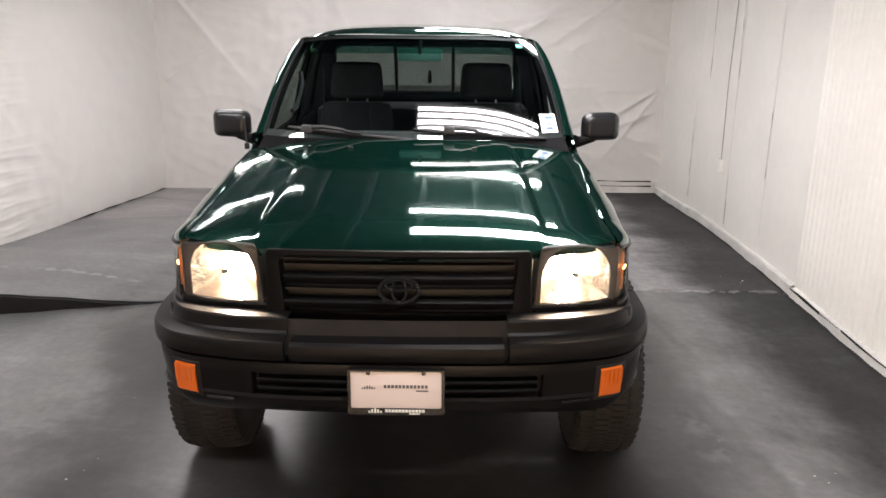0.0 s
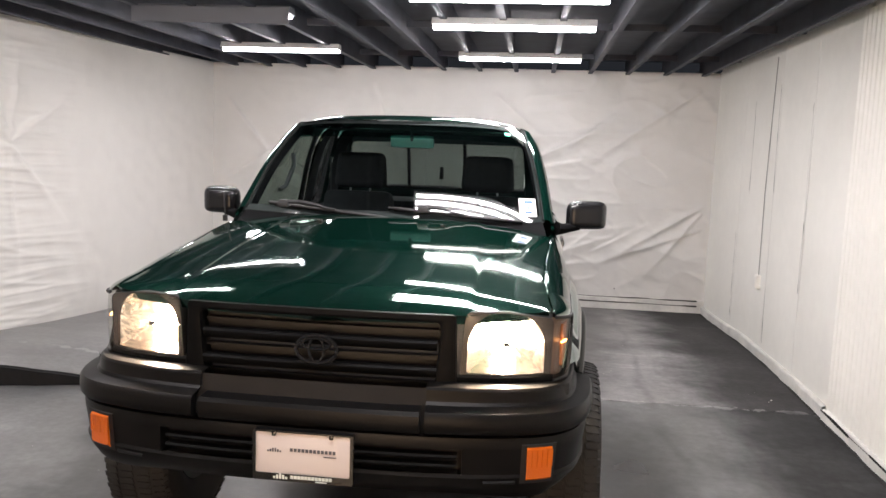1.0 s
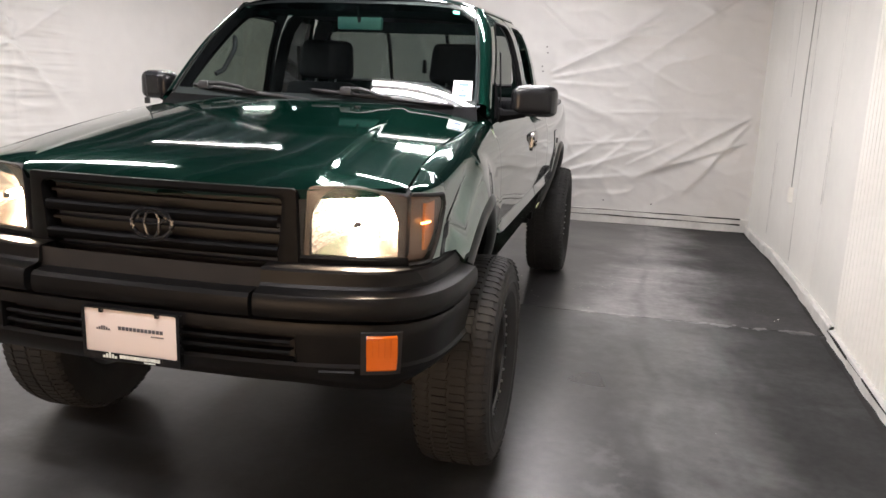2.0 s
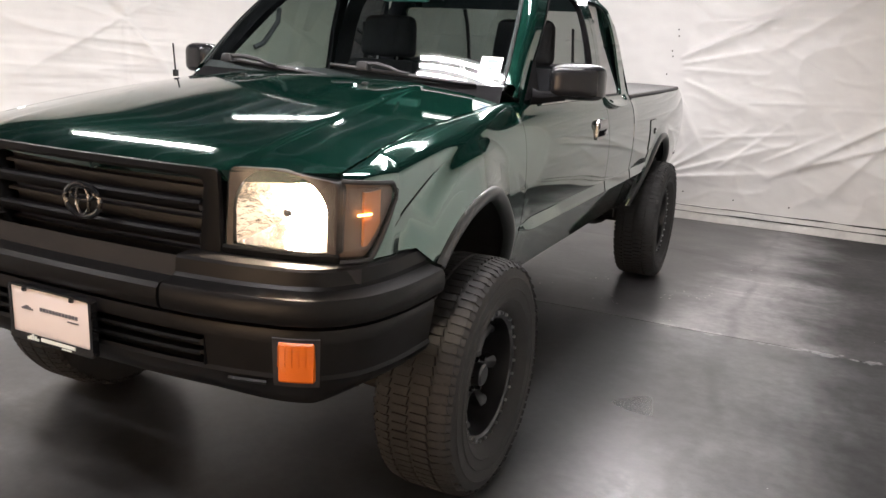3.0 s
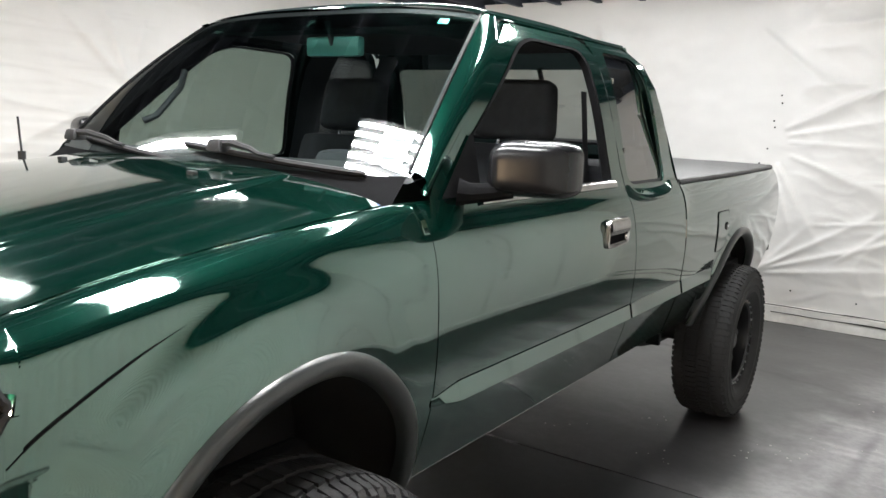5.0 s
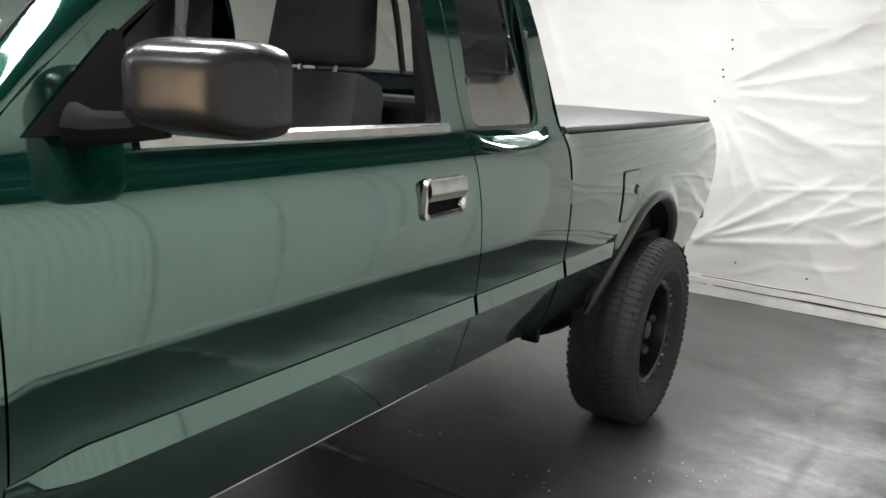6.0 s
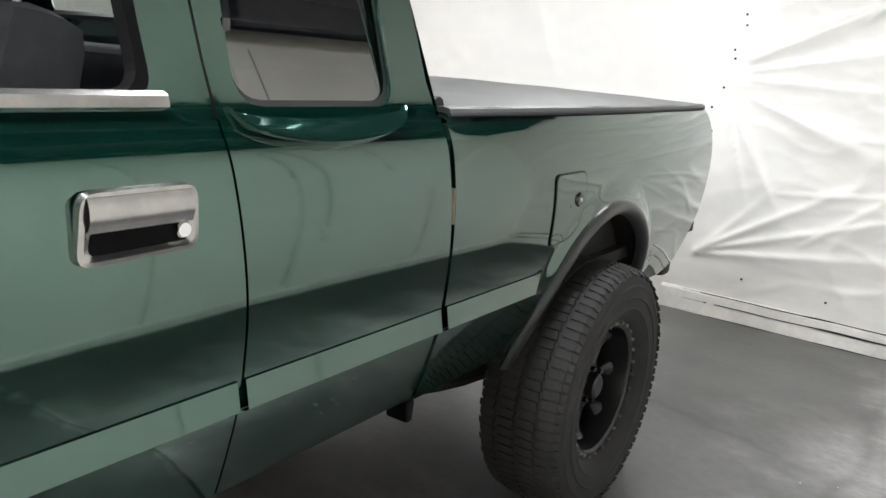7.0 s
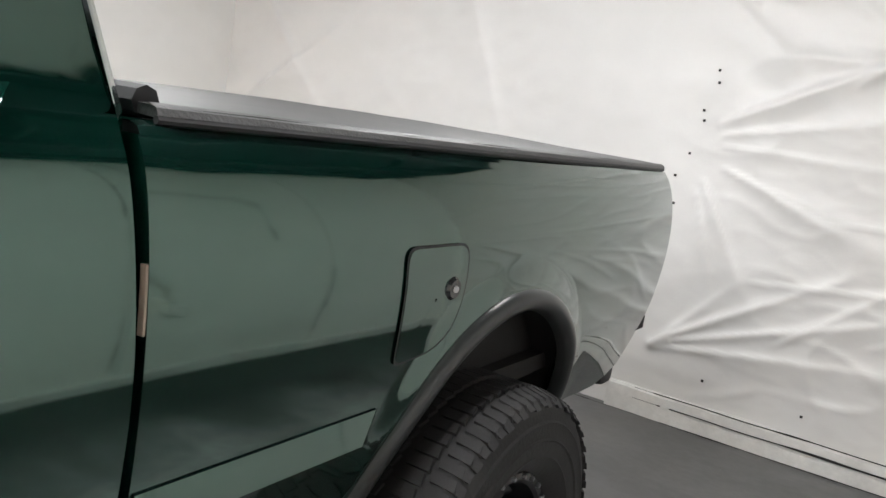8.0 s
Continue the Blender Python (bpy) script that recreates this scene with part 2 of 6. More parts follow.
def floor_material(name, lo, hi, tint, edge, run, truck_shade, dirt):
    """Worn dark concrete: broad cloudy wear, fine grain, scuffs and pale specks."""
    m = bpy.data.materials.new(name)
    m.use_nodes = True
    nt = m.node_tree
    b = nt.nodes["Principled BSDF"]
    co = nt.nodes.new("ShaderNodeTexCoord")

    def noise_tex(scale, detail, rough=0.5, stretch=None):
        n = nt.nodes.new("ShaderNodeTexNoise")
        n.inputs["Scale"].default_value, n.inputs["Detail"].default_value, n.inputs["Roughness"].default_value = scale, detail, rough
        if stretch:
            mp = nt.nodes.new("ShaderNodeMapping")
            mp.inputs["Scale"].default_value = stretch
            mp.inputs["Rotation"].default_value = (0, 0, 0.5)
            nt.links.new(co.outputs["Object"], mp.inputs["Vector"])
            nt.links.new(mp.outputs[0], n.inputs["Vector"])
        else:
            nt.links.new(co.outputs["Object"], n.inputs["Vector"])
        return n.outputs["Fac"]

    def remap(v, a, b_, c, d):
        r = nt.nodes.new("ShaderNodeMapRange")
        r.interpolation_type = "SMOOTHSTEP"
        for k, x in zip(("From Min", "From Max", "To Min", "To Max"), (a, b_, c, d)):
            r.inputs[k].default_value = x
        nt.links.new(v, r.inputs["Value"])
        return r.outputs[0]

    def op(kind, p, q):
        o = nt.nodes.new("ShaderNodeMath")
        o.operation = kind
        for k, v in enumerate((p, q)):
            if isinstance(v, float):
                o.inputs[k].default_value = v
            else:
                nt.links.new(v, o.inputs[k])
        return o.outputs[0]

    broad = remap(noise_tex(0.75, 2), 0.25, 0.75, lo, hi)
    grain = remap(noise_tex(22.0, 5, 0.65), 0.25, 0.75, 0.80, 1.20)
    streak = remap(noise_tex(2.6, 6, 0.6), 0.35, 0.72, 0.86, 1.16)
    dark = remap(noise_tex(1.9, 1), 0.22, 0.62, 0.70, 1.05)
    val = op("MULTIPLY", op("MULTIPLY", broad, grain), op("MULTIPLY", streak, dark))
    # pale dusty walked strip; painted shade darkens the floor by the truck, edge uneven
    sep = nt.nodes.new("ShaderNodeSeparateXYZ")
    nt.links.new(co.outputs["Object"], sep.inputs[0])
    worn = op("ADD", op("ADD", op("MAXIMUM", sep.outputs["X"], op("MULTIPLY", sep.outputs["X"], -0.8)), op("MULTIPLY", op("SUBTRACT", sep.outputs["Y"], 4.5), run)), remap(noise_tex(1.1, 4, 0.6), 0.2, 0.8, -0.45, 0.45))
    val = op("MULTIPLY", val, remap(worn, edge, edge + 0.55, truck_shade, 1.0))
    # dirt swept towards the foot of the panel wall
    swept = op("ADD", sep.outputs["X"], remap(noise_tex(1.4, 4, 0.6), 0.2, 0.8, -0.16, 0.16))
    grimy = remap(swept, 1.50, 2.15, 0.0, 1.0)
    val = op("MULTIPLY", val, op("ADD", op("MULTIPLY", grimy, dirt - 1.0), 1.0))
    # a rubbed track along the strip and a crack running off from the rear wheel
    track = op("ABSOLUTE", op("ADD", op("SUBTRACT", sep.outputs["X"], 1.52), remap(noise_tex(1.2, 3), 0.2, 0.8, -0.09, 0.09)), 0.0)
    val = op("MULTIPLY", val, op("SUBTRACT", 1.0, op("MULTIPLY", remap(track, 0.0, 0.05, 0.34, 0.0), remap(noise_tex(2.0, 2), 0.35, 0.55, 0.2, 1.0))))
    crack = op("ABSOLUTE", op("ADD", op("SUBTRACT", op("ADD", sep.outputs["Y"], op("MULTIPLY", sep.outputs["X"], 0.3)), 5.13), remap(noise_tex(4.0, 3), 0.2, 0.8, -0.05, 0.05)), 0.0)
    val = op("MULTIPLY", val, op("SUBTRACT", 1.0, op("MULTIPLY", remap(crack, 0.0, 0.04, 0.45, 0.0), remap(sep.outputs["X"], 1.15, 1.45, 1.0, 0.0))))
    # dusty tracks on the walked strip and crumbled, pale concrete along the slab joint
    strip = op("MULTIPLY", remap(sep.outputs["X"], 1.15, 1.45, 0.0, 1.0), remap(sep.outputs["X"], 1.55, 1.85, 1.0, 0.0))
    strip = op("MULTIPLY", strip, op("MULTIPLY", remap(noise_tex(7.0, 4, 0.6), 0.48, 0.66, 0.0, 0.08), remap(sep.outputs["Y"], 2.3, 2.8, 1.0, 0.0)))
    val = op("ADD", val, op("MULTIPLY", strip, remap(noise_tex(1.7, 2), 0.42, 0.60, 0.0, 1.0)))
    gap = op("ABSOLUTE", op("SUBTRACT", sep.outputs["Y"], 2.93), 0.0)
    crumb = op("MULTIPLY", remap(op("ADD", gap, remap(noise_tex(9.0, 4), 0.3, 0.7, -0.03, 0.03)), 0.006, 0.024, 0.14, 0.0), remap(noise_tex(1.6, 2), 0.45, 0.55, 0.0, 1.0))
    val = op("ADD", val, crumb)
    # dragged, dusty smears
    smear = op("MULTIPLY", remap(noise_tex(2.4, 6, 0.62, stretch=(0.55, 2.2, 1.0)), 0.50, 0.74, 0.0, 0.55), remap(noise_tex(0.8, 2), 0.4, 0.65, 0.2, 1.0))
    val = op("MULTIPLY", val, op("ADD", smear, 1.0))
    vor = nt.nodes.new("ShaderNodeTexVoronoi")
    vor.inputs["Scale"].default_value = 9.0
    nt.links.new(co.outputs["Object"], vor.inputs["Vector"])
    speck = remap(vor.outputs["Distance"], 0.020, 0.045, 0.35, 0.0)
    speck = op("MULTIPLY", speck, remap(noise_tex(1.3, 2), 0.52, 0.60, 0.0, 1.0))
    val = op("ADD", val, speck)
    comb = nt.nodes.new("ShaderNodeCombineColor")
    nt.links.new(op("MULTIPLY", val, tint), comb.inputs[0])
    nt.links.new(op("MULTIPLY", val, 0.975), comb.inputs[1])
    nt.links.new(op("MULTIPLY", val, 0.985), comb.inputs[2])
    nt.links.new(comb.outputs[0], b.inputs["Base Color"])
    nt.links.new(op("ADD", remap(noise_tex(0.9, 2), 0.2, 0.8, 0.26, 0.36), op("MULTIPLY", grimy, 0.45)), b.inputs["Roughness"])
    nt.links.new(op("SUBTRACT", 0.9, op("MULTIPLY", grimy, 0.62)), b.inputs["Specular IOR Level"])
    bp = nt.nodes.new("ShaderNodeBump")
    bp.inputs["Strength"].default_value, bp.inputs["Distance"].default_value = 0.02, 0.01
    nt.links.new(noise_tex(3.0, 2, 0.5), bp.inputs["Height"])
    nt.links.new(bp.outputs[0], b.inputs["Normal"])
    return m


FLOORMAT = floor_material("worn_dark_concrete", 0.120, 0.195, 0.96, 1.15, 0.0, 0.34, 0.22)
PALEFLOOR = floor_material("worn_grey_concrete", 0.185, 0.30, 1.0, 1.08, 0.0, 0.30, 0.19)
JOIST = mat("dark_painted_joist", (0.052, 0.057, 0.075), 0.7, 0, 0, 6, 0.3)
SHADE = mat("grey_lamp_shade", (0.10, 0.105, 0.12), 0.6)
CABLE = mat("grey_cable", (0.25, 0.24, 0.22), 0.6)
FIXTURE = mat("white_lamp_housing", (0.6, 0.6, 0.6), 0.4)
DIFFUSER = mat("lit_diffuser", (1, 1, 1), 0.5, emit=(1.0, 0.925, 0.905), power=TUBE_POWER * 2.9)
TUBE = mat("lit_tube", (1, 1, 1), 0.5, emit=(1.0, 0.925, 0.905), power=TUBE_POWER * 2.0)
BULB = mat("lit_bulb", (1, 1, 1), 0.3, emit=(1.0, 0.80, 0.58), power=3400.0)


# ---- the room ----
def ridge(px, py, ang, width, length, u, v):
    """A fold that starts at (px, py) and runs out at an angle, widening and dying off."""
    du, dv = u - px, v - py
    c, s = math.cos(ang), math.sin(ang)
    a, b = du * c + dv * s, -du * s + dv * c
    if a < 0 or a > length:
        return 0.0
    w = width * (0.25 + a / length)
    w *= 0.5 if b > 0 else 1.35
    return math.exp(-(abs(b) / w) ** 1.15) * math.sin(math.pi * (a / length) ** 0.5)


def sheet_wall(name, fn, nu, nv, label, material):
    s = Sheet()
    s.grid([[fn(i / nu, j / nv) for j in range(nv + 1)] for i in range(nu + 1)])
    ob = s.make(name, material, sharp=0)
    return tagged(ob, label, "wall", kind="structure")


FANS = [(0.45, 1.52, 0.47, 0.075, 1.5, 0.040), (0.46, 1.47, 0.20, 0.05, 1.0, 0.022), (0.48, 1.42, -0.02, 0.04, 0.9, 0.016), (0.5, 1.32, -0.35, 0.045, 0.9, 0.022), (0.42, 1.25, -1.05, 0.045, 0.7, 0.028),
        (0.40, 1.2, -1.25, 0.03, 0.6, 0.018), (0.3, 0.36, 0.56, 0.06, 1.2, 0.032), (0.3, 0.36, 0.34, 0.045, 1.5, 0.024), (0.3, 0.35, 0.14, 0.05, 1.3, 0.022), (0.3, 0.33, 0.85, 0.06, 0.8, 0.022), (0.9, 1.13, 0.05, 0.03, 1.3, 0.012),
        (0.7, 0.78, 0.12, 0.03, 1.2, 0.014), (1.0, 1.75, 0.65, 0.05, 0.9, 0.02), (0.9, 0.5, 0.7, 0.05, 0.9, 0.018), (1.3, 0.6, 0.5, 0.04, 0.9, 0.016),
        (2.5, 1.15, 3.7, 0.08, 1.5, 0.04), (2.5, 1.1, 4.05, 0.08, 1.2, 0.03), (2.5, 0.9, 3.5, 0.07, 1.4, 0.03), (2.4, 2.4, 3.75, 0.12, 1.8, 0.03),
        (-2.9, 2.2, -0.9, 0.1, 1.6, 0.03), (-3.0, 1.2, 0.6, 0.1, 1.5, 0.03), (-1.2, 2.4, -1.2, 0.12, 1.5, 0.02), (0.2, 2.3, -0.7, 0.12, 1.4, 0.02)]


def back_y(x, z):
    y = BACK - 0.02
    for px, pz, a, w, ln, d in FANS:
        y -= 1.05 * d * ridge(px, pz, a, w * 0.85, ln, x, z)
    y -= 0.018 * noise.noise((x * 1.1, z * 0.9, 3.0)) + 0.010 * noise.noise((x * 3.1 + z, z * 2.7, 7.0)) + 0.005 * noise.noise((x * 8, z * 9, 1.0)) + 0.010 * abs(noise.noise((x * 2.3 - z * 1.8, z * 2.6 + x, 11.0))) * smooth(0.2, 0.7, x)
    crumple = smooth(0.25, 0.8, x) + 0.35 * smooth(-0.6, -1.4, x)
    for sc, hh, ph in ((1.3, 0.018, 21.0), (2.6, 0.007, 27.0), (6.3, 0.002, 33.0)):
        r = 1 - abs(noise.noise((x * sc * 0.75 - z * sc * 0.35, z * sc * 1.5 + x * sc * 0.3, ph))) * 4.0
        y -= crumple * hh * max(0.0, r) ** 1.6
    return min(y, BACK - 0.004)


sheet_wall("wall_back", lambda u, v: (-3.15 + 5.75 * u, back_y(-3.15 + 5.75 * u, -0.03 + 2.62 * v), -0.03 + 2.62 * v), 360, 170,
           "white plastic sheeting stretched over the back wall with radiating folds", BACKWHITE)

LFANS = [(3.45, 1.62, 1.9, 0.10, 1.0, 0.06), (3.45, 1.62, 2.3, 0.08, 1.1, 0.05), (3.45, 1.62, 1.35, 0.08, 0.9, 0.04), (3.45, 1.62, 0.5, 0.08, 1.0, 0.04),
         (3.45, 1.62, -0.8, 0.08, 1.0, 0.04), (3.45, 1.62, 3.6, 0.09, 1.3, 0.04), (3.45, 1.62, -1.5, 0.07, 1.3, 0.03)]


def left_x(y, z):
    x = -3.09 - 0.096 * (BACK - y) - 0.22 * max(0.0, 0.35 - z) ** 1.5
    d = 0.0
    for py, pz, a, w, ln, h in LFANS:
        d += 0.75 * h * ridge(py, pz, a, w, ln, y, z)
    near = smooth(4.7, 3.3, y)
    d += near * (0.010 * noise.noise((y * 0.7, z * 4.2, 2.0)) + 0.010 * noise.noise((y * 1.9, z * 9.0, 5.0)))
    for sc, hh, ph in ((3.4, 0.016, 1.0), (6.5, 0.012, 6.0), (11.0, 0.008, 12.0), (17.0, 0.004, 19.0)):
        r = 1 - abs(noise.noise((y * 0.55 + 0.2 * z, z * sc + 0.35 * y, ph))) * 3.2
        d += near * hh * max(0.0, r) ** 3 * (0.4 + 0.6 * smooth(-0.2, 0.3, noise.noise((y * 0.9, z * 0.8, ph + 3))))
    d += 0.02 * noise.noise((y * 0.8, z * 0.7, 9.0)) + 0.006 * noise.noise((y * 6, z * 7, 4.0))
    return x + d


sheet_wall("wall_left", lambda u, v: (left_x(BACK + 0.05 - 10.6 * u, -0.03 + 2.62 * v), BACK + 0.05 - 10.6 * u, -0.03 + 2.62 * v), 400, 220,
           "white plastic sheeting hung along the wall with horizontal wrinkles", WALLWHITE)


def panel_wall():
    """The long side wall: flat painted panels towards the back, ribbed ones nearer the front."""
    s = Sheet()
    s.box((RIGHT + 0.06, (BACK + 2.83) / 2, 1.3), (0.08, BACK - 2.83, 2.7))
    s.box((RIGHT + 0.08, -0.6, 1.3), (0.08, 6.9, 2.7))
    wall = tagged(s.make("wall_right", PANELWHITE, smoothed=False), "white painted panel wall with ribbed sheets and narrow joints", "wall", kind="structure")
    edges = [BACK - 0.01, 5.45, 4.40, 3.60, 2.86]
    for a, b in zip(edges, edges[1:]):
        w = a - b - 0.008
        n = 14
        rows = []
        for i in range(n + 1):
            yy = b + 0.004 + w * i / n
            rows.append([(RIGHT + 0.006 * noise.noise((yy * 1.3, z * 0.8, 4)) + 0.003 * noise.noise((yy * 4, z * 3, 8)), yy, z) for z in lin(0.0, 2.6, 24)])
        p = Sheet().grid(rows, edge=(0.018, 0, 0))
        p.make("panel", PANELWHITE, wall)
    # ribbed sheets
    y = 2.84
    for k in range(6):
        n = 17
        rows = []
        for i in range(n * 4 + 1):
            yy = y - 1.12 * i / (n * 4)
            ph = i % 4
            off = 0.007 if ph in (1, 2) else -0.002
            rows.append([(RIGHT - 0.01 + off, yy, z) for z in (0.05, 1.3, 2.6)])
        Sheet().grid(rows).make("ribbed_panel", PANELWHITE, wall, sharp=20)
        y -= 1.12
    return wall


panel_wall()


def board(name, path, h, t, label):
    s = Sheet()
    rows = []
    for (x, y, z0), (nx, ny) in path:
        w = 0.010 * noise.noise((x * 3, y * 3, 0)) + 0.008 * noise.noise((x * 9, y * 9, 0))
        z0 += 0.010 * noise.noise((x * 1.3, y * 1.3, 5)) + 0.006 * noise.noise((x * 7, y * 7, 5))
        rows.append([(x, y, z0), (x + nx * (t + w), y + ny * (t + w), z0), (x + nx * (t + w), y + ny * (t + w), z0 + h - 0.012),
                     (x + nx * (t - 0.01), y + ny * (t - 0.01), z0 + h), (x, y, z0 + h)])
    s.grid(rows)
    return tagged(s.make(name, BASEBOARD, sharp=30), label, "baseboard", kind="structure")


def floor_z(x, y):
    return FLOOR + 0.015 * smooth(1.6, 3.6, y) - 0.105 * smooth(4.2, 6.9, y)


board("baseboard", [((x, BACK - 0.03, floor_z(x, BACK) - 0.01), (0, -1)) for x in lin(0.15, 2.58, 30)], 0.15, 0.035,
      "scuffed white board along the foot of the back wall")
board("baseboard", [((RIGHT - 0.0, y, floor_z(0, y) - 0.01), (-1, 0)) for y in lin(BACK - 0.05, 2.86, 40)], 0.09, 0.03,
      "scuffed white board along the foot of the panel wall")
board("baseboard", [((RIGHT - 0.0, y, floor_z(0, y) - 0.01), (-1, 0)) for y in lin(2.84, -3.8, 120)], 0.075, 0.04,
      "scuffed white board along the foot of the ribbed wall")

def grime_shadow_line(name, path, label, material=None):
    """A thin dark crack, dirt or shadow line with an uneven width."""
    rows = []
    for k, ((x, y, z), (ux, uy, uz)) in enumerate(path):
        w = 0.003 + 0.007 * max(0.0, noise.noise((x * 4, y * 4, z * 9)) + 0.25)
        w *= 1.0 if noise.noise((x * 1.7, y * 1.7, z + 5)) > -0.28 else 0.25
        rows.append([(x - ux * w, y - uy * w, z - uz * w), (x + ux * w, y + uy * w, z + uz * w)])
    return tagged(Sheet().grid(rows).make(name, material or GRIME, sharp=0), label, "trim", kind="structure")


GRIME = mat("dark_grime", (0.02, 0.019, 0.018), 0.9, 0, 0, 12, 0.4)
for zz in (0.085, 0.142):
    grime_shadow_line("trim", [((x, BACK - 0.0695 - 0.002 * (zz < 0.1), floor_z(x, BACK) + zz + 0.006 * noise.noise((x * 3, zz, 2))), (0, 0, 1)) for x in lin(0.3, 2.5, 160)], "dark crack along the white board")
# wall-foot strips: dirt, with the shadow line under the boards painted in
grime_shadow_line("trim", [((x, BACK - 0.085, floor_z(x, BACK) + 0.006), (0, 1.6, 0)) for x in lin(-0.6, 2.55, 200)], "dark dirt and painted shadow line along the wall foot")
grime_shadow_line("trim", [((RIGHT - 0.045, y, floor_z(0, y) + 0.006), (1.8, 0, 0)) for y in lin(BACK - 0.1, 2.9, 160)], "dark dirt and painted shadow line along the wall foot")
grime_shadow_line("trim", [((RIGHT - 0.065, y, floor_z(0, y) + 0.006), (4.2, 0, 0)) for y in lin(2.84, -1.5, 200)], "dark dirt and painted shadow line along the wall foot")
grime_shadow_line("trim", [((RIGHT - 0.046, y, floor_z(0, y) + 0.060 + 0.010 * noise.noise((2, y * 2, 0))), (0, 0, 1.5)) for y in lin(2.84, -1.5, 240)], "dark broken line along the foot of the ribbed wall")
grime_shadow_line("trim", [((left_x(y, 0.07) + 0.02, y, floor_z(0, y) + 0.010), (2.5, 0, 0)) for y in lin(BACK - 0.1, 3.0, 160)], "dark uneven line at the foot of the sheeting")
for y0, z0, y1, z1 in ((4.36, 0.2, 4.40, 2.3), (3.585, 0.75, 3.60, 2.1), (5.45, 0.2, 5.46, 1.0), (5.1, 1.4, 5.1, 2.2)):
    grime_shadow_line("trim", [((RIGHT - 0.009, y0 + (y1 - y0) * t + 0.01 * noise.noise((t * 5, y0, 0)), z0 + (z1 - z0) * t), (0, 0.6, 0)) for t in lin(0, 1, 60)], "dark gap between wall panels")


def screws():
    for x, z in ((0.40, 1.78), (0.41, 1.72), (0.36, 1.58), (0.37, 1.53), (0.33, 1.36), (0.28, 1.24), (0.30, 1.10), (0.22, 0.72), (0.62, 0.24), (1.10, 0.21), (1.6, 0.2)):
        t = thing("wall_screw", (x, back_y(x, z) - 0.002, z), "small dark screw in the white sheeting", "screw", "wall screws")
        part("head", block((0.013, 0.006, 0.013), (0, 0, 0)), GRIME, t, bevel=0.002)


screws()

# floor: two slabs with a joint between them
JOINT = 2.93


def slab(y0, y1, n):
    rows = []
    for i in range(n + 1):
        y = y0 + (y1 - y0) * i / n
        row = []
        for j in range(91):
            x = -4.6 + 7.4 * j / 90
            z = floor_z(x, y) + 0.0015 * noise.noise((x * 0.5, y * 0.5, 2))
            yy = y + (0.02 * noise.noise((x * 2.0, 1, 1)) if i in (0, n) and abs(y - JOINT) < 0.05 else 0)
            row.append((x, yy, z))
        rows.append(row)
    return Sheet().grid(rows, edge=(0, 0, -0.05))


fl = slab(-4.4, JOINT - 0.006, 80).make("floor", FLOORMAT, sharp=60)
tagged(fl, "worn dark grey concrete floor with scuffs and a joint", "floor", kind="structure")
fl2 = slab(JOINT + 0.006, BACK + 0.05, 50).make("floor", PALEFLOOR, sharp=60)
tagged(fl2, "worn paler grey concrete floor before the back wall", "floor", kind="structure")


SLABEDGE = mat("black_slab_edge", (0.008, 0.008, 0.009), 0.9, 0, 0, 6, 0.4)


def raised_slab():
    rows = []
    face = []
    for i in range(41):
        x = -1.68 - 2.4 * i / 40
        h = 0.155 * smooth(-0.1, 1.3, -1.68 - x)
        y0 = 2.60 + 0.26 * (x + 1.68) + 0.012 * noise.noise((x * 5, 0, 0))
        face.append([(x, y0 + 0.03, FLOOR - 0.02), (x, y0 + 0.012, FLOOR + h * 0.5), (x, y0, FLOOR + h - 0.004), (x, y0 + 0.02, FLOOR + h + 0.006)])
        rows.append([(x, y0 + 0.015 + d, floor_z(x, y0 + d) + 0.004 + h * (1 - smooth(0.0, 2.6, d))) for d in lin(0, 2.6, 14)])
    edge = tagged(Sheet().grid(face).make("floor_ramp_edge", SLABEDGE, sharp=60), "black front edge of the raised slab", "floor", kind="structure")
    return tagged(Sheet().grid(rows).make("floor_ramp", FLOORMAT, sharp=40), "raised dark concrete slab with a black front edge", "floor", kind="structure")


raised_slab()

FRONTWALL = mat("grey_front_wall", (0.22, 0.215, 0.21), 0.7, 0, 0, 1.5, 0.15, bump=0.1, bump_scale=30)
# front wall, behind the camera's start, closes the room
s = Sheet().box((-0.6, -4.35, 1.3), (7.6, 0.1, 2.7))
tagged(s.make("wall_front", FRONTWALL, smoothed=False), "plain grey wall", "wall", kind="structure")


def ceiling():
    s = Sheet()
    s.box((-0.6, 1.2, CEIL + 0.19), (7.6, 11.4, 0.04))
    x = -4.0
    while x < 2.7:
        s.box((x, 1.2, CEIL + 0.095), (0.022, 11.3, 0.15))
        s.box((x, 1.2, CEIL + 0.012), (0.045, 11.3, 0.016))
        x += 0.40
    for y in (5.9, 4.0, 2.0, 0.0, -2.0):
        s.box((-0.6, y, CEIL + 0.10), (7.5, 0.02, 0.05))
    return tagged(s.make("ceiling", JOIST, smoothed=False), "dark painted open joist ceiling", "ceiling", kind="structure")


ceiling()


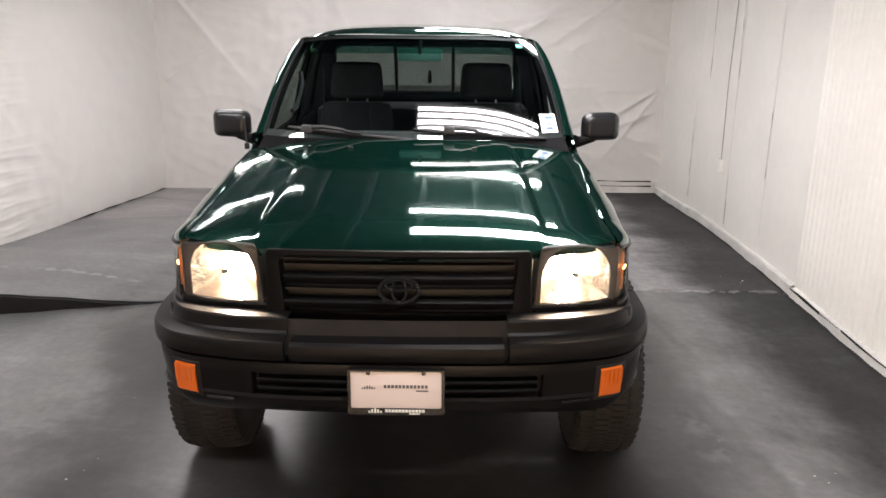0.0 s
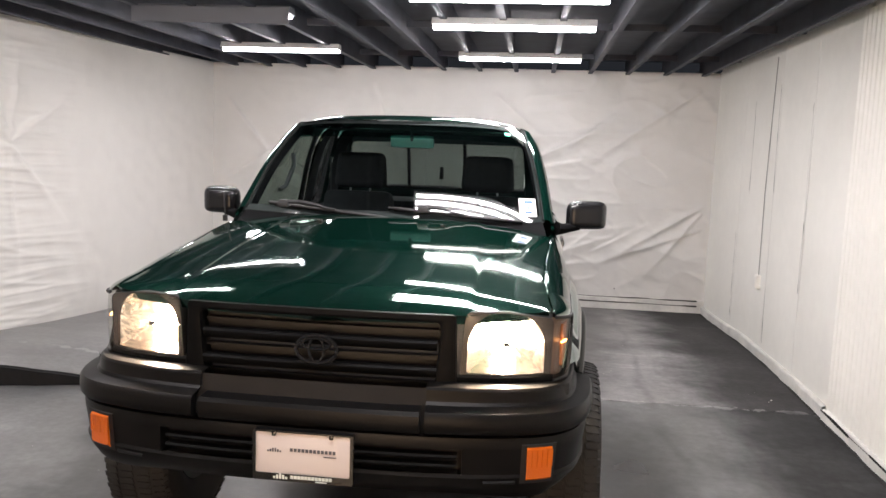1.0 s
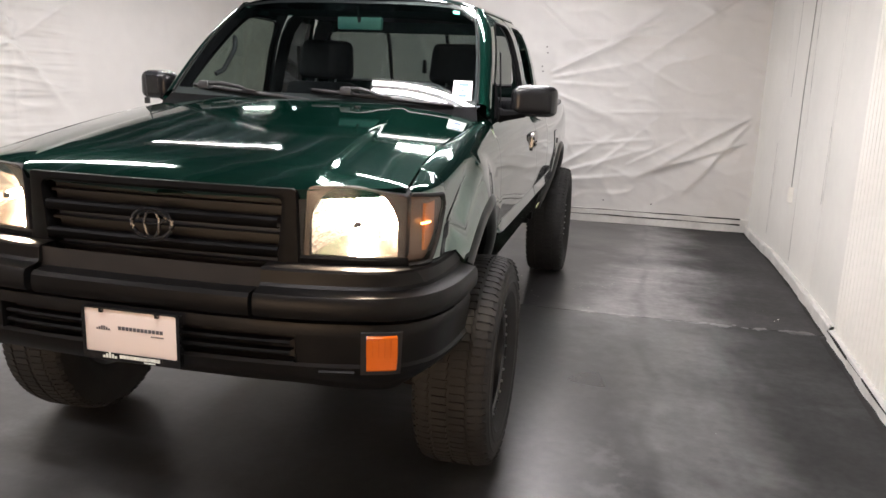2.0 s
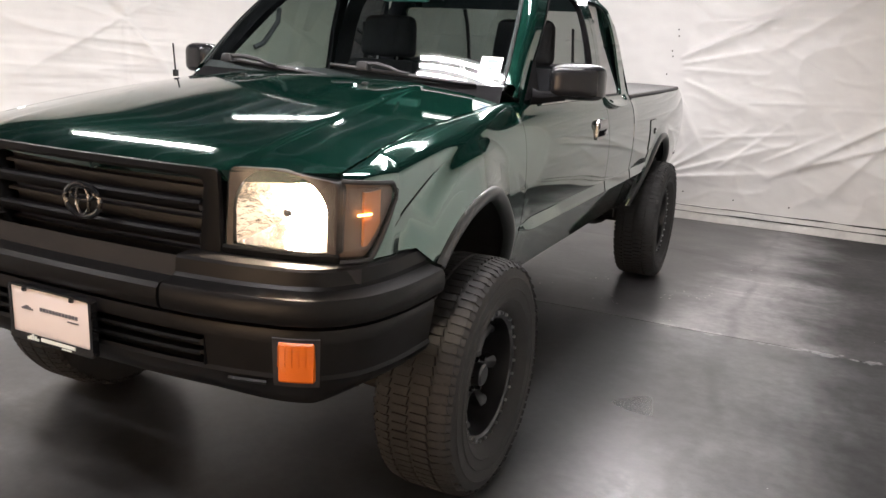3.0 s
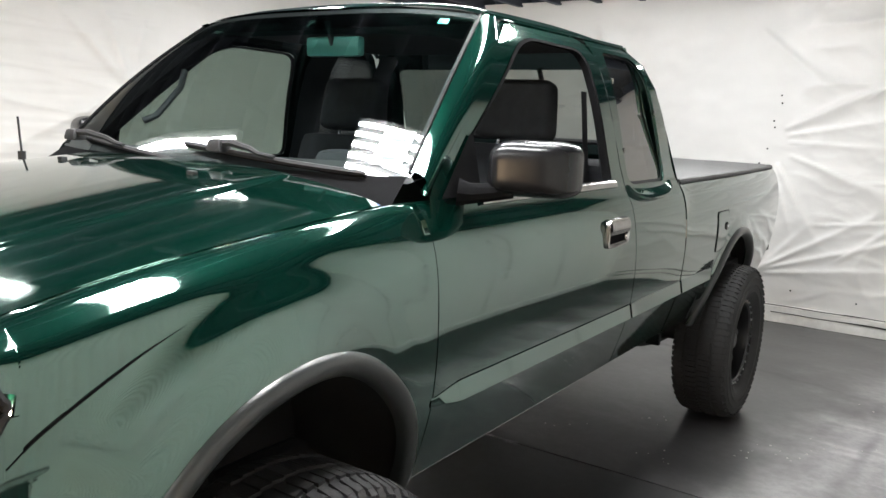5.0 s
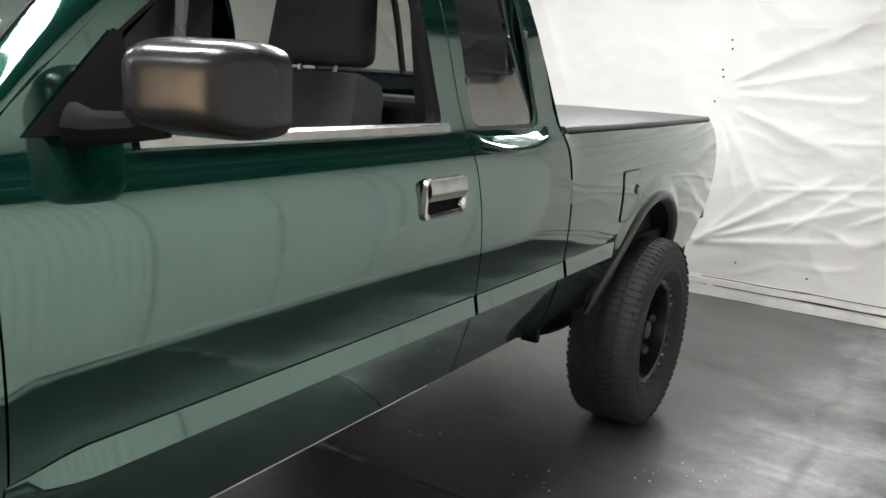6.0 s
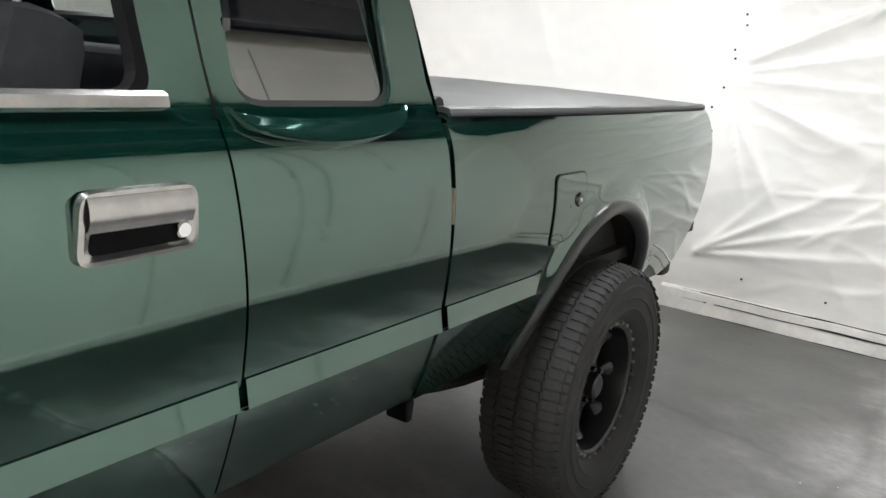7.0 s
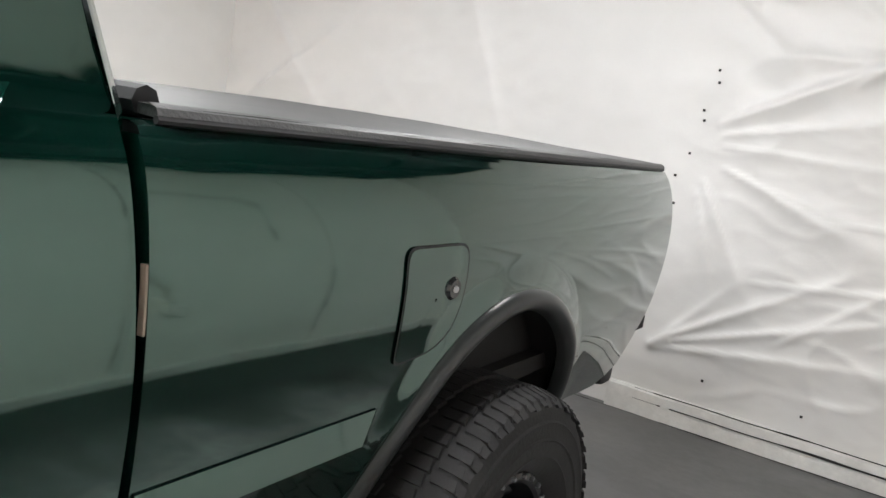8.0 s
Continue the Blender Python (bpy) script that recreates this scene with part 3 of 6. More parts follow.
def fluorescent(x0, x1, y, tubes=2, skirt=0.0, z=2.50):
    L = x1 - x0
    t = thing("fluorescent_light", ((x0 + x1) / 2, y, z),
              "lit five-tube fluorescent ceiling light below dark joists" if tubes > 2 else "lit white fluorescent ceiling light below dark joists", "ceiling light", "ceiling lights")
    part("housing", block((L, 0.15 + 0.05 * (tubes - 2), 0.05), (0, 0, 0.045), taper=(1, 0.6)), SHADE if skirt else FIXTURE, t, bevel=0.006)
    if tubes == 2:
        # shallow bowed diffuser that sends its light downwards
        Sheet().grid([[(x, 0.028 * math.sin(a), 0.010 - 0.016 * math.cos(a)) for a in lin(-math.pi / 2, math.pi / 2, 8)] for x in (-L / 2 + 0.01, L / 2 - 0.01)]).make("diffuser", DIFFUSER, t, "glowing white diffuser")
    else:
        for k in range(tubes):
            dy = (k - (tubes - 1) / 2) * 0.056
            Sheet().grid([[(x, dy + 0.015 * math.sin(a), 0.004 - 0.006 * math.cos(a)) for a in lin(-math.pi / 2, math.pi / 2, 6)] for x in (-L / 2 + 0.02, L / 2 - 0.02)]).make("tube", TUBE, t, "glowing white tube")
    if skirt:
        part("shade", block((L + 0.01, 0.006, skirt), (0, -0.085, 0.05 - skirt / 2)), SHADE, t, "grey metal shade")
    return t


# y = -0.8: unseen lamp added to light the truck's front
for yy in (5.05, 3.2, 2.18, -0.8):
    fluorescent(-0.08, 1.02, yy)
fluorescent(-0.04, 1.06, 1.20, tubes=5)
# y = -0.9: its unseen pair, added for the same reason
for yy in (4.7, -0.9):
    fluorescent(-2.17, -1.10, yy)
fluorescent(-2.10, -1.00, 1.22)
fluorescent(-2.0, -0.95, 2.85, skirt=0.10)


def wall_box():
    t = thing("outlet_box", (RIGHT - 0.002, 4.57, 0.62), "white electrical outlet box on the panel wall", "outlet")
    part("body", block((0.035, 0.075, 0.115), (-0.0175, 0, 0.055)), PANELWHITE, t, bevel=0.004)
    part("cover", block((0.006, 0.06, 0.1), (-0.038, 0, 0.055)), PANELWHITE, t, bevel=0.002)
    Sheet().tube([(-0.012, 0, 0.11), (-0.012, 0.02, 0.8), (-0.012, -0.01, 1.4), (-0.012, -0.04, 1.9)], 0.0035, 8).make("cable", CABLE, t, "thin grey cable")


wall_box()


# ---- dirt on the floor ----
DEBRIS = mat("pale_plaster_chip", (0.55, 0.53, 0.5), 0.8, 0, 0, 30, 0.25)


def chips():
    rng = random.Random(8)
    spots = [(1.07, 3.47, 6), (0.84, 3.22, 6), (1.20, 3.60, 7), (0.34, 3.28, 4), (0.66, 3.66, 5), (1.16, 2.90, 7), (1.35, 3.85, 6), (-1.44, 0.6, 3), (1.8, 0.66, 3), (1.5, 4.6, 3), (2.25, 3.2, 4)]
    for x, y, n in spots:
        for _ in range(n):
            cx, cy = x + rng.gauss(0, 0.06), y + rng.gauss(0, 0.06)
            r = rng.uniform(0.002, 0.006)
            t = thing("plaster_chip", (cx, cy, floor_z(cx, cy)), "small pale plaster chip lying on the dark floor", "debris", "plaster chips")
            bm = bmesh.new()
            bmesh.ops.create_icosphere(bm, subdivisions=1, radius=r)
            for v in bm.verts:
                v.co = Vector((v.co.x * rng.uniform(0.6, 1.5), v.co.y * rng.uniform(0.6, 1.5), max(0.0, v.co.z * 0.5 + r * 0.3)))
            part("chip", bm, DEBRIS, t)


chips()


# ---- the pickup truck ----
HUB_F, HUB_R, HUB_Z = 0.895, 3.94, 0.455
TYRE_R = HUB_Z - FLOOR
WIDTH = [(0.0, 0.784), (0.35, 0.811), (0.8, 0.826), (1.35, 0.832), (2.3, 0.835), (3.1, 0.835), (4.1, 0.828), (4.7, 0.805), (5.15, 0.770)]
PROFILE = [(0.55, -0.110), (0.65, -0.074), (0.75, -0.0415), (0.85, -0.0155), (0.94, -0.005), (1.03, 0.0), (1.12, -0.002), (1.19, -0.010), (1.24, -0.023),
           (1.28, -0.044), (1.32, -0.060), (1.40, -0.079), (1.55, -0.110), (1.66, -0.142), (1.73, -0.172), (1.77, -0.203), (1.80, -0.238)]
ARCH = {0: (0.92, 0.395, 1.045, 0.655), 1: (3.985, 0.408, 1.0, 0.655)}  # centre, half width, top, foot


def side_x(y, z):
    """Half width of the body at a place along it and a height."""
    x = tab(WIDTH, y) + tab(PROFILE, z)
    if y > 3.1:
        # the bed leans in towards its top rail
        x -= 0.014 * smooth(1.06, 1.30, z) * smooth(3.1, 3.2, y) * (1 - 0.6 * smooth(4.0, 5.0, y))
    for k, (c, hw, top, foot) in ARCH.items():
        zc = top - hw
        r = math.hypot((y - c) / hw, (z - zc) / hw) if z > zc else max(abs(y - c) / hw, 0)
        if k == 0:
            x += (0.030 * smooth(1.50, 1.30, r) + 0.018 * smooth(1.30, 1.06, r)) * (1 - 0.92 * smooth(0.82, 1.20, y)) * smooth(0.5, 0.75, z)
        else:
            x += 0.011 * smooth(1.24, 1.04, r) * smooth(0.5, 0.75, z)
    return x


def side_normal(co):
    """Outward direction of the body side at a vertex."""
    y, z, e = co.y, co.z, 0.004
    n = Vector((1, -(side_x(y + e, z) - side_x(y - e, z)) / (2 * e), -(side_x(y, z + e) - side_x(y, z - e)) / (2 * e))).normalized()
    return n if co.x > 0 else Vector((-n.x, n.y, n.z))


def arch_line(k, n=28, grow=0.0, foot=None):
    c, hw, top, ft = ARCH[k]
    ft = foot or ft
    hw, top = hw + grow, top + grow
    zc = top - hw
    pts = [(c - hw, z) for z in lin(ft, zc, 3)[:-1]]
    pts += [(c - hw * math.cos(a), zc + hw * math.sin(a)) for a in lin(0, math.pi, n)]
    pts += [(c + hw, z) for z in lin(zc, ft, 3)[1:]]
    return pts


truck = thing("pickup_truck", (0, 0, 0), "dark green metallic extended-cab pickup truck with lit headlights", "truck")

HOOD_C = [(0.13, 1.160), (0.148, 1.176), (0.18, 1.196), (0.22, 1.212), (0.27, 1.230), (0.4, 1.258), (0.7, 1.306), (1.0, 1.346), (1.2, 1.369), (1.28, 1.377)]
SEAM = [(0.2, 0.738), (0.25, 0.743), (0.32, 0.736), (0.5, 0.722), (0.7, 0.718), (1.0, 0.734), (1.28, 0.745)]


def hood_z(x, y):
    a = abs(x)
    z = tab(HOOD_C, y)
    drop = tab([(0.1, 0.014), (0.2, 0.026), (0.35, 0.0375), (0.6, 0.0395), (0.9, 0.0425), (1.28, 0.046)], y)
    z -= drop * (a / 0.72) ** 3
    z -= 0.0050 * smooth(0.430, 0.462, a - 0.05 * (1.2 - y)) * smooth(0.08, 0.44, y)
    return z


def hood_front(x):
    return tab([(0, 0.135), (0.45, 0.155), (0.6, 0.187), (0.68, 0.217), (0.74, 0.255)], abs(x))


def build_hood():
    rows = []
    for i in range(141):
        u = -1 + 2 * i / 140
        row = []
        for j in range(41):
            v = j / 40
            y1 = 1.274 - 0.022 * abs(u) ** 7
            x = u * 0.69
            y0 = hood_front(x)
            for _ in range(2):
                y = y0 + (y1 - y0) * v
                x = u * (tab(SEAM, y) - 0.004)
                y0 = hood_front(x)
            row.append((x, y, hood_z(x, y)))
        rows.append(row)
    Sheet().grid(rows, edge=lambda p: (p[0] * 0.985, p[1] + 0.012 * (1 if p[1] < 0.5 else -1), p[2] - 0.03)).make("hood", PAINT, truck)


build_hood()


def shoulder(y, sd):
    """From the top of the flank over to the hood seam."""
    x1 = tab(SEAM, y) + 0.002
    z1 = hood_z(x1, min(y, 1.28))
    z0 = min(1.272, z1 - 0.055)
    x0 = side_x(y, z0)
    return x0, z0, x1, z1


def fender_point(sd, b, ty, v):
    (by, bz) = b
    vs = 0.6
    if v <= vs:
        t = v / vs
        y = by + (ty - by) * t * 0.75
        z0 = shoulder(by + (ty - by) * 0.75, sd)[1]
        z = bz + (z0 - bz) * t
        return (sd * side_x(y, z), y, z)
    t = (v - vs) / (1 - vs)
    y = by + (ty - by) * (0.75 + 0.25 * t)
    x0, z0, x1, z1 = shoulder(y, sd)
    s = (side_x(y, z0) - side_x(y, z0 - 0.006)) / 0.006
    c1 = (x0 + max(s, -0.7) * (z1 - z0) * 0.5, z0 + (z1 - z0) * 0.5)
    c2 = (x0 - (x0 - x1) * 0.55, z1 - 0.002)
    x = (1 - t) ** 3 * x0 + 3 * (1 - t) ** 2 * t * c1[0] + 3 * (1 - t) * t * t * c2[0] + t ** 3 * x1
    z = (1 - t) ** 3 * z0 + 3 * (1 - t) ** 2 * t * c1[1] + 3 * (1 - t) * t * t * c2[1] + t ** 3 * z1
    return (sd * x, y, z)


def fender_normal(co):
    return side_normal(co) if co.z < shoulder(co.y, 1)[1] - 0.004 else None


def build_fender(sd):
    bottom = [(0.385, 0.968), (0.42, 0.967), (0.455, 0.966), (0.485, 0.965)] + [p for p in arch_line(0, 44) if not (p[0] < 0.6 and p[1] < 0.955)] + [(1.33, 0.655), (1.357, 0.655)]
    n = len(bottom)
    rows = []
    for i, b in enumerate(bottom):
        t = i / (n - 1)
        ty = 0.6 * (0.26 + (1.345 - 0.26) * t) + 0.4 * max(0.26, min(1.345, b[0]))
        ty = max(ty, 0.44 + 0.011 * i)
        if i == n - 1:
            ty = 1.352
        rows.append([fender_point(sd, b, ty, v) for v in lin(0, 1, 48)])
    Sheet().grid(rows, edge=lambda p: (p[0] - sd * 0.02, p[1], p[2] - (0.02 if p[2] > 1.2 else 0))).make("fender", PAINT, truck, shell=fender_normal)
    # dark tube that paints the shaded crease where the flare springs from the fender
    line = [(y, tab([(0.400, 1.040), (0.44, 1.070), (0.52, 1.112), (0.60, 1.148), (0.68, 1.178)], y)) for y in lin(0.40, 0.68, 24)]
    Sheet().tube([(sd * side_x(y, z), y, z) for y, z in line], [0.0028 * (1 - (k / (len(line) - 1)) ** 3) + 0.0002 for k in range(len(line))], 6).make("flare_crease_shade", TRIM, truck)
    # rolled arch lip
    for k in (0, 1):
        al = arch_line(k, 64)
        if k == 0:
            al = [p for p in al if not (p[0] < 0.6 and p[1] < 0.945)]
        if k == 0:
            prof = [(-0.001, 0.034), (0.007, 0.031), (0.013, 0.024), (0.016, 0.014), (0.015, 0.003), (0.009, -0.007), (-0.002, -0.014), (-0.020, -0.018)]
            c, hw, top, foot = ARCH[k]
            rows = []
            for (y, z) in al:
                d = Vector((y - c, max(0, z - (top - hw)))).normalized()
                rows.append([(sd * (side_x(y, z) + dx), y + d[0] * r, z + d[1] * r) for dx, r in prof])
            Sheet().grid(rows).make("arch_lip", LIP, truck, "satin dark rolled lip")
        else:
            prof = [(-0.001, 0.032), (0.008, 0.029), (0.014, 0.022), (0.017, 0.012), (0.016, 0.002), (0.010, -0.007), (-0.002, -0.013), (-0.020, -0.016)]
            c, hw, top, foot = ARCH[k]
            rows = []
            for (y, z) in al:
                d = Vector((y - c, max(0, z - (top - hw)))).normalized()
                rows.append([(sd * (side_x(y, z) + dx), y + d[0] * r, z + d[1] * r) for dx, r in prof])
            Sheet().grid(rows).make("arch_lip", LIP, truck, "satin dark rolled lip")
        # liner inside the arch
        al = arch_line(k, 24, grow=0.004)
        rows = [[(sd * (side_x(y, z) - 0.015), y, z), (sd * 0.6, y, z + 0.03), (sd * 0.42, y, z + 0.03)] for y, z in al]
        Sheet().grid(rows).fill([r[2] for r in rows]).make("wheel_well", UNDER, truck)


for sd in (1, -1):
    build_fender(sd)

BELT = 1.285


def flank(y0b, y0t, y1b, y1t, zb, zt, sd, ny=30, nz=34):
    rows = []
    for i in range(ny + 1):
        u = i / ny
        row = []
        for j in range(nz + 1):
            z = zb + (zt - zb) * j / nz
            w = smooth(0.95, zt, z)
            y = (y0b + (y0t - y0b) * w) * (1 - u) + (y1b + (y1t - y1b) * w) * u
            row.append((sd * side_x(y, z), y, z))
        rows.append(row)
    return rows


WIN = [(1.60, 1.322), (2.425, 1.322), (2.385, 1.742), (1.985, 1.748), (1.60, 1.465)]
WIN_OUT = [(1.375, BELT), (2.540, BELT), (2.480, 1.795), (1.925, 1.798), (1.40, 1.345)]
QWIN = [(2.586, 1.302), (2.966, 1.302), (2.925, 1.69), (2.845, 1.755), (2.562, 1.760)]
QWIN_OUT = [(2.545, BELT), (3.097, BELT), (3.003, 1.65), (2.875, 1.795), (2.485, 1.795)]


def build_door(sd):
    door = Sheet().grid(flank(1.3595, 1.3555, 2.566, 2.540, 0.655, BELT, sd, 34, 34), edge=(-sd * 0.02, 0, 0))
    o = rpoly(WIN_OUT, [0.01, 0.02, 0.09, 0.13, 0.03])
    i = rpoly(WIN, [0.02, 0.04, 0.07, 0.10, 0.02])
    mid = [mix3(a, b, 0.84) for a, b in zip(o, i)]
    door.ring(o, mid, 4, lambda y, z: (sd * side_x(y, z), y, z))
    d = door.make("door", PAINT, truck, shell=side_normal)
    fr = Sheet().ring(mid, i, 3, lambda y, z: (sd * (side_x(y, z) + 0.003), y, z))
    fr.rim([(sd * (side_x(y, z) + 0.003), y, z) for y, z in i], (-sd * 0.025, 0, 0))
    fr.make("window_trim", COWL, d, "black window surround")
    if sd < 0:
        g = Sheet().fill([(sd * (side_x(y, z) - 0.012), y, z) for y, z in i]).make("window", SIDEGLASS, d, sharp=0)
        g.visible_shadow = False
    # bright strip at the foot of the window
    Sheet().grid([[(sd * (side_x(y, z) + dx), y, z) for z, dx in ((1.300, 0.001), (1.303, 0.010), (1.318, 0.011), (1.324, 0.003))] for y in lin(1.60, 2.46, 24)]
                 ).make("belt_trim", SATINCHROME, d, "dull silver weatherstrip")
    # black triangle that carries the mirror
    Sheet().fill([(sd * (side_x(y, z) + 0.006), y, z) for y, z in ((1.43, 1.325), (1.605, 1.325), (1.605, 1.47), (1.59, 1.475))]).make("mirror_sail", COWL, d)
    # moulding along the flank
    mould(sd, 1.352, 2.556, d, True)
    # handle
    hy, hz = 2.378, 1.160
    hx = side_x(hy, hz)
    out = rpoly([(2.288, 1.112), (2.470, 1.116), (2.468, 1.208), (2.296, 1.208)], 0.022, 4, 3)
    inn = rpoly([(2.306, 1.126), (2.456, 1.129), (2.454, 1.160), (2.310, 1.160)], 0.012, 4, 3)
    bz = Sheet()
    rows = []
    for t, dx in ((0, 0.0), (0.05, 0.012), (0.5, 0.013), (1.0, 0.008)):
        rows.append([(sd * (hx + dx), *mix3(a, b, t)) for a, b in zip(out, inn)])
    rows.append([(sd * (hx + 0.004), y, z) for y, z in inn])
    bz.grid(rows, closed=True)
    hd = bz.make("door_handle", SATINCHROME, d, "worn chrome pull handle")
    Sheet().fill([(sd * (hx + 0.0055), y, z) for y, z in inn]).make("handle_recess", COWL, hd)
    paddle = Sheet().grid([[(sd * (hx + 0.0135 + 0.006 * math.sin(math.pi * j / 6)), y, 1.156 + 0.044 * j / 6) for j in range(7)] for y in lin(2.304, 2.458, 8)])
    paddle.make("paddle", SATINCHROME, hd)
    Sheet().lathe([(0.0, 0.004), (0.010, 0.004), (0.012, 0.0), (0.012, -0.01)] if sd > 0 else [(0.0, -0.004), (0.010, -0.004), (0.012, 0.0), (0.012, 0.01)],
                  (sd * (hx + 0.014), 2.442, 1.145), 14).make("key_lock", CHROME, hd)
    # inner card
    Sheet().grid([[(sd * (side_x(y, z) - 0.07), y, z) for z in (0.66, 0.95, 1.30)] for y in lin(1.37, 2.54, 6)]).make("inner_card", DASH, d)
    return d


def mould(sd, y0, y1, parent, tip=False, slant=0.0):
    rows = []
    for k, y in enumerate(lin(y0, y1, 40)):
        g = smooth(-0.03, 0.13, y - y0) if tip else 1.0
        zc = 0.8625 - 0.006 * (y - 1.3) / 2
        h = 0.004 + 0.020 * g
        zt, zb = zc + h, zc - h
        yb = y - slant * (y - y0) / (y1 - y0)
        rows.append([(sd * (side_x(y, zt) - 0.001), y, zt + 0.003), (sd * (side_x(y, zt) + 0.002 * g + 0.001), y, zt), (sd * (side_x(yb, zb) + 0.019 * g + 0.001), yb, zb),
                     (sd * (side_x(yb, zb) + 0.012 * g), yb, zb - 0.006), (sd * (side_x(yb, zb) - 0.001), yb, zb - 0.008)])
    Sheet().grid(rows).make("side_moulding", PAINT, parent)


def build_cab_side(sd):
    s = Sheet().grid(flank(2.571, 2.545, 3.112, 3.097, 0.655, BELT, sd, 18, 34), edge=(-sd * 0.02, 0, 0))
    o = rpoly(QWIN_OUT, [0.01, 0.02, 0.10, 0.10, 0.04])
    i = rpoly(QWIN, [0.055, 0.055, 0.06, 0.05, 0.05])
    s.ring(o, i, 6, lambda y, z: (sd * side_x(y, z), y, z))
    s.rim([(sd * side_x(y, z), y, z) for y, z in i], (-sd * 0.022, 0, 0))
    c = s.make("cab_side", PAINT, truck, shell=side_normal)
    # scooped sill below the window
    rows = []
    for k in range(25):
        y = 2.562 + 0.428 * k / 24
        e = math.sin(math.pi * k / 24) ** 0.4 if 0 < k < 24 else 0.0
        row = []
        for dz, dx in ((0.004, -0.016), (-0.006, -0.013), (-0.020, -0.004), (-0.034, 0.008), (-0.048, 0.020), (-0.057, 0.0265), (-0.064, 0.0275), (-0.070, 0.019), (-0.073, -0.002)):
            z = 1.304 + 0.82 * dz * e
            row.append((sd * (side_x(y, z) + dx * (0.3 + 0.7 * e)), y, z))
        rows.append(row)
    Sheet().grid(rows).make("window_sill", PAINT, c)
    Sheet().ring(i, [mix3(p, (2.765, 1.53), 0.04) for p in i], 1, lambda y, z: (sd * (side_x(y, z) - 0.010), y, z)).make("window_seal", BLACK, c)
    g = Sheet().fill([(sd * (side_x(y, z) - 0.014), y, z) for y, z in i]).make("quarter_window", TINTGLASS, c, sharp=0)
    g.visible_shadow = False
    for yy, zz in ((2.585, 1.42), (2.58, 1.66), (2.940, 1.56)):
        part("window_latch", block((0.012, 0.016, 0.02), (sd * (side_x(yy, zz) - 0.004), yy, zz)), GLOSSBLACK, c, bevel=0.003)
    mould(sd, 2.573, 3.108, c)
    # rounded rear edge
    edge = [(3.112, 0.66), (3.112, 0.95), (3.097, BELT), (3.052, 1.48), (3.003, 1.65), (2.950, 1.735), (2.875, 1.795)]
    rows = []
    for y, z in edge:
        x = side_x(y, z)
        rows.append([(sd * x, y, z), (sd * (x - 0.012), y + 0.014, z + 0.004), (sd * (x - 0.035), y + 0.024, z + 0.006), (sd * 0.60, y + 0.028, z + 0.008)])
    Sheet().grid(rows).make("cab_corner", PAINT, c)


def build_pillar(sd):
    rows = []
    for v in lin(0, 1, 20):
        w = ws_point(sd * 0.998, v, 0.004)
        y, z = 1.385 + 0.545 * v, 1.335 + 0.463 * v
        e = (sd * side_x(y, z), y, z)
        # the face beside the glass runs on in the glass's own direction, then rolls over to the side
        d = (Vector(ws_point(sd * 0.998, v, 0.004)) - Vector(ws_point(sd * 0.95, v, 0.004))).normalized()
        m = tuple(Vector(w) + d * 0.046)
        rows.append([tuple((1 - t) ** 2 * a + 2 * t * (1 - t) * c + t * t * b for a, c, b in zip(w, m, e)) for t in lin(0, 1, 12)])
    Sheet().grid(rows).make("windshield_pillar", PAINT, truck)
    Sheet().tube([ws_point(sd * 0.990, v, 0.002) for v in lin(0, 1, 14)], 0.005, 6).make("windshield_seal", TRIM, truck)
    # dark trim on the inside of the pillar
    rows = []
    for v in lin(0, 1, 12):
        w = ws_point(sd * 0.99, v, -0.006)
        y, z = 1.385 + 0.545 * v, 1.335 + 0.463 * v
        rows.append([w, (w[0] - sd * 0.022, w[1] + 0.045, w[2] - 0.02), (sd * (side_x(y, z) - 0.03), y + 0.075, z - 0.02), (sd * (side_x(y, z) - 0.008), y + 0.07, z - 0.012)])
    Sheet().grid(rows).make("pillar_cover", COWL, truck)
    # foot of the pillar and end of the cowl
    rows = []
    for y in lin(1.354, 1.42, 5):
        rows.append([fender_point(sd, (y, 1.2), y, v) for v in lin(0.62, 1, 12)])
    rows = [[(a - sd * 0.002, b, c - 0.001) for a, b, c in r] for r in rows]
    Sheet().grid(rows).make("cowl_corner", PAINT, truck)


def ws_point(u, v, lift=0.0):
    a = abs(u) ** 2.6
    xb, yb, zb = 0.717 * u, 1.295 + 0.10 * a, 1.378 + 0.004 * u * u
    xt, yt, zt = 0.598 * u, 1.800 + 0.065 * a, 1.826 - 0.028 * u ** 4
    b = 0.017 * math.sin(math.pi * v) + lift
    return (xb + (xt - xb) * v + 0.012 * u * math.sin(math.pi * v), yb + (yt - yb) * v - b * 0.66, zb + (zt - zb) * v + b * 0.75)


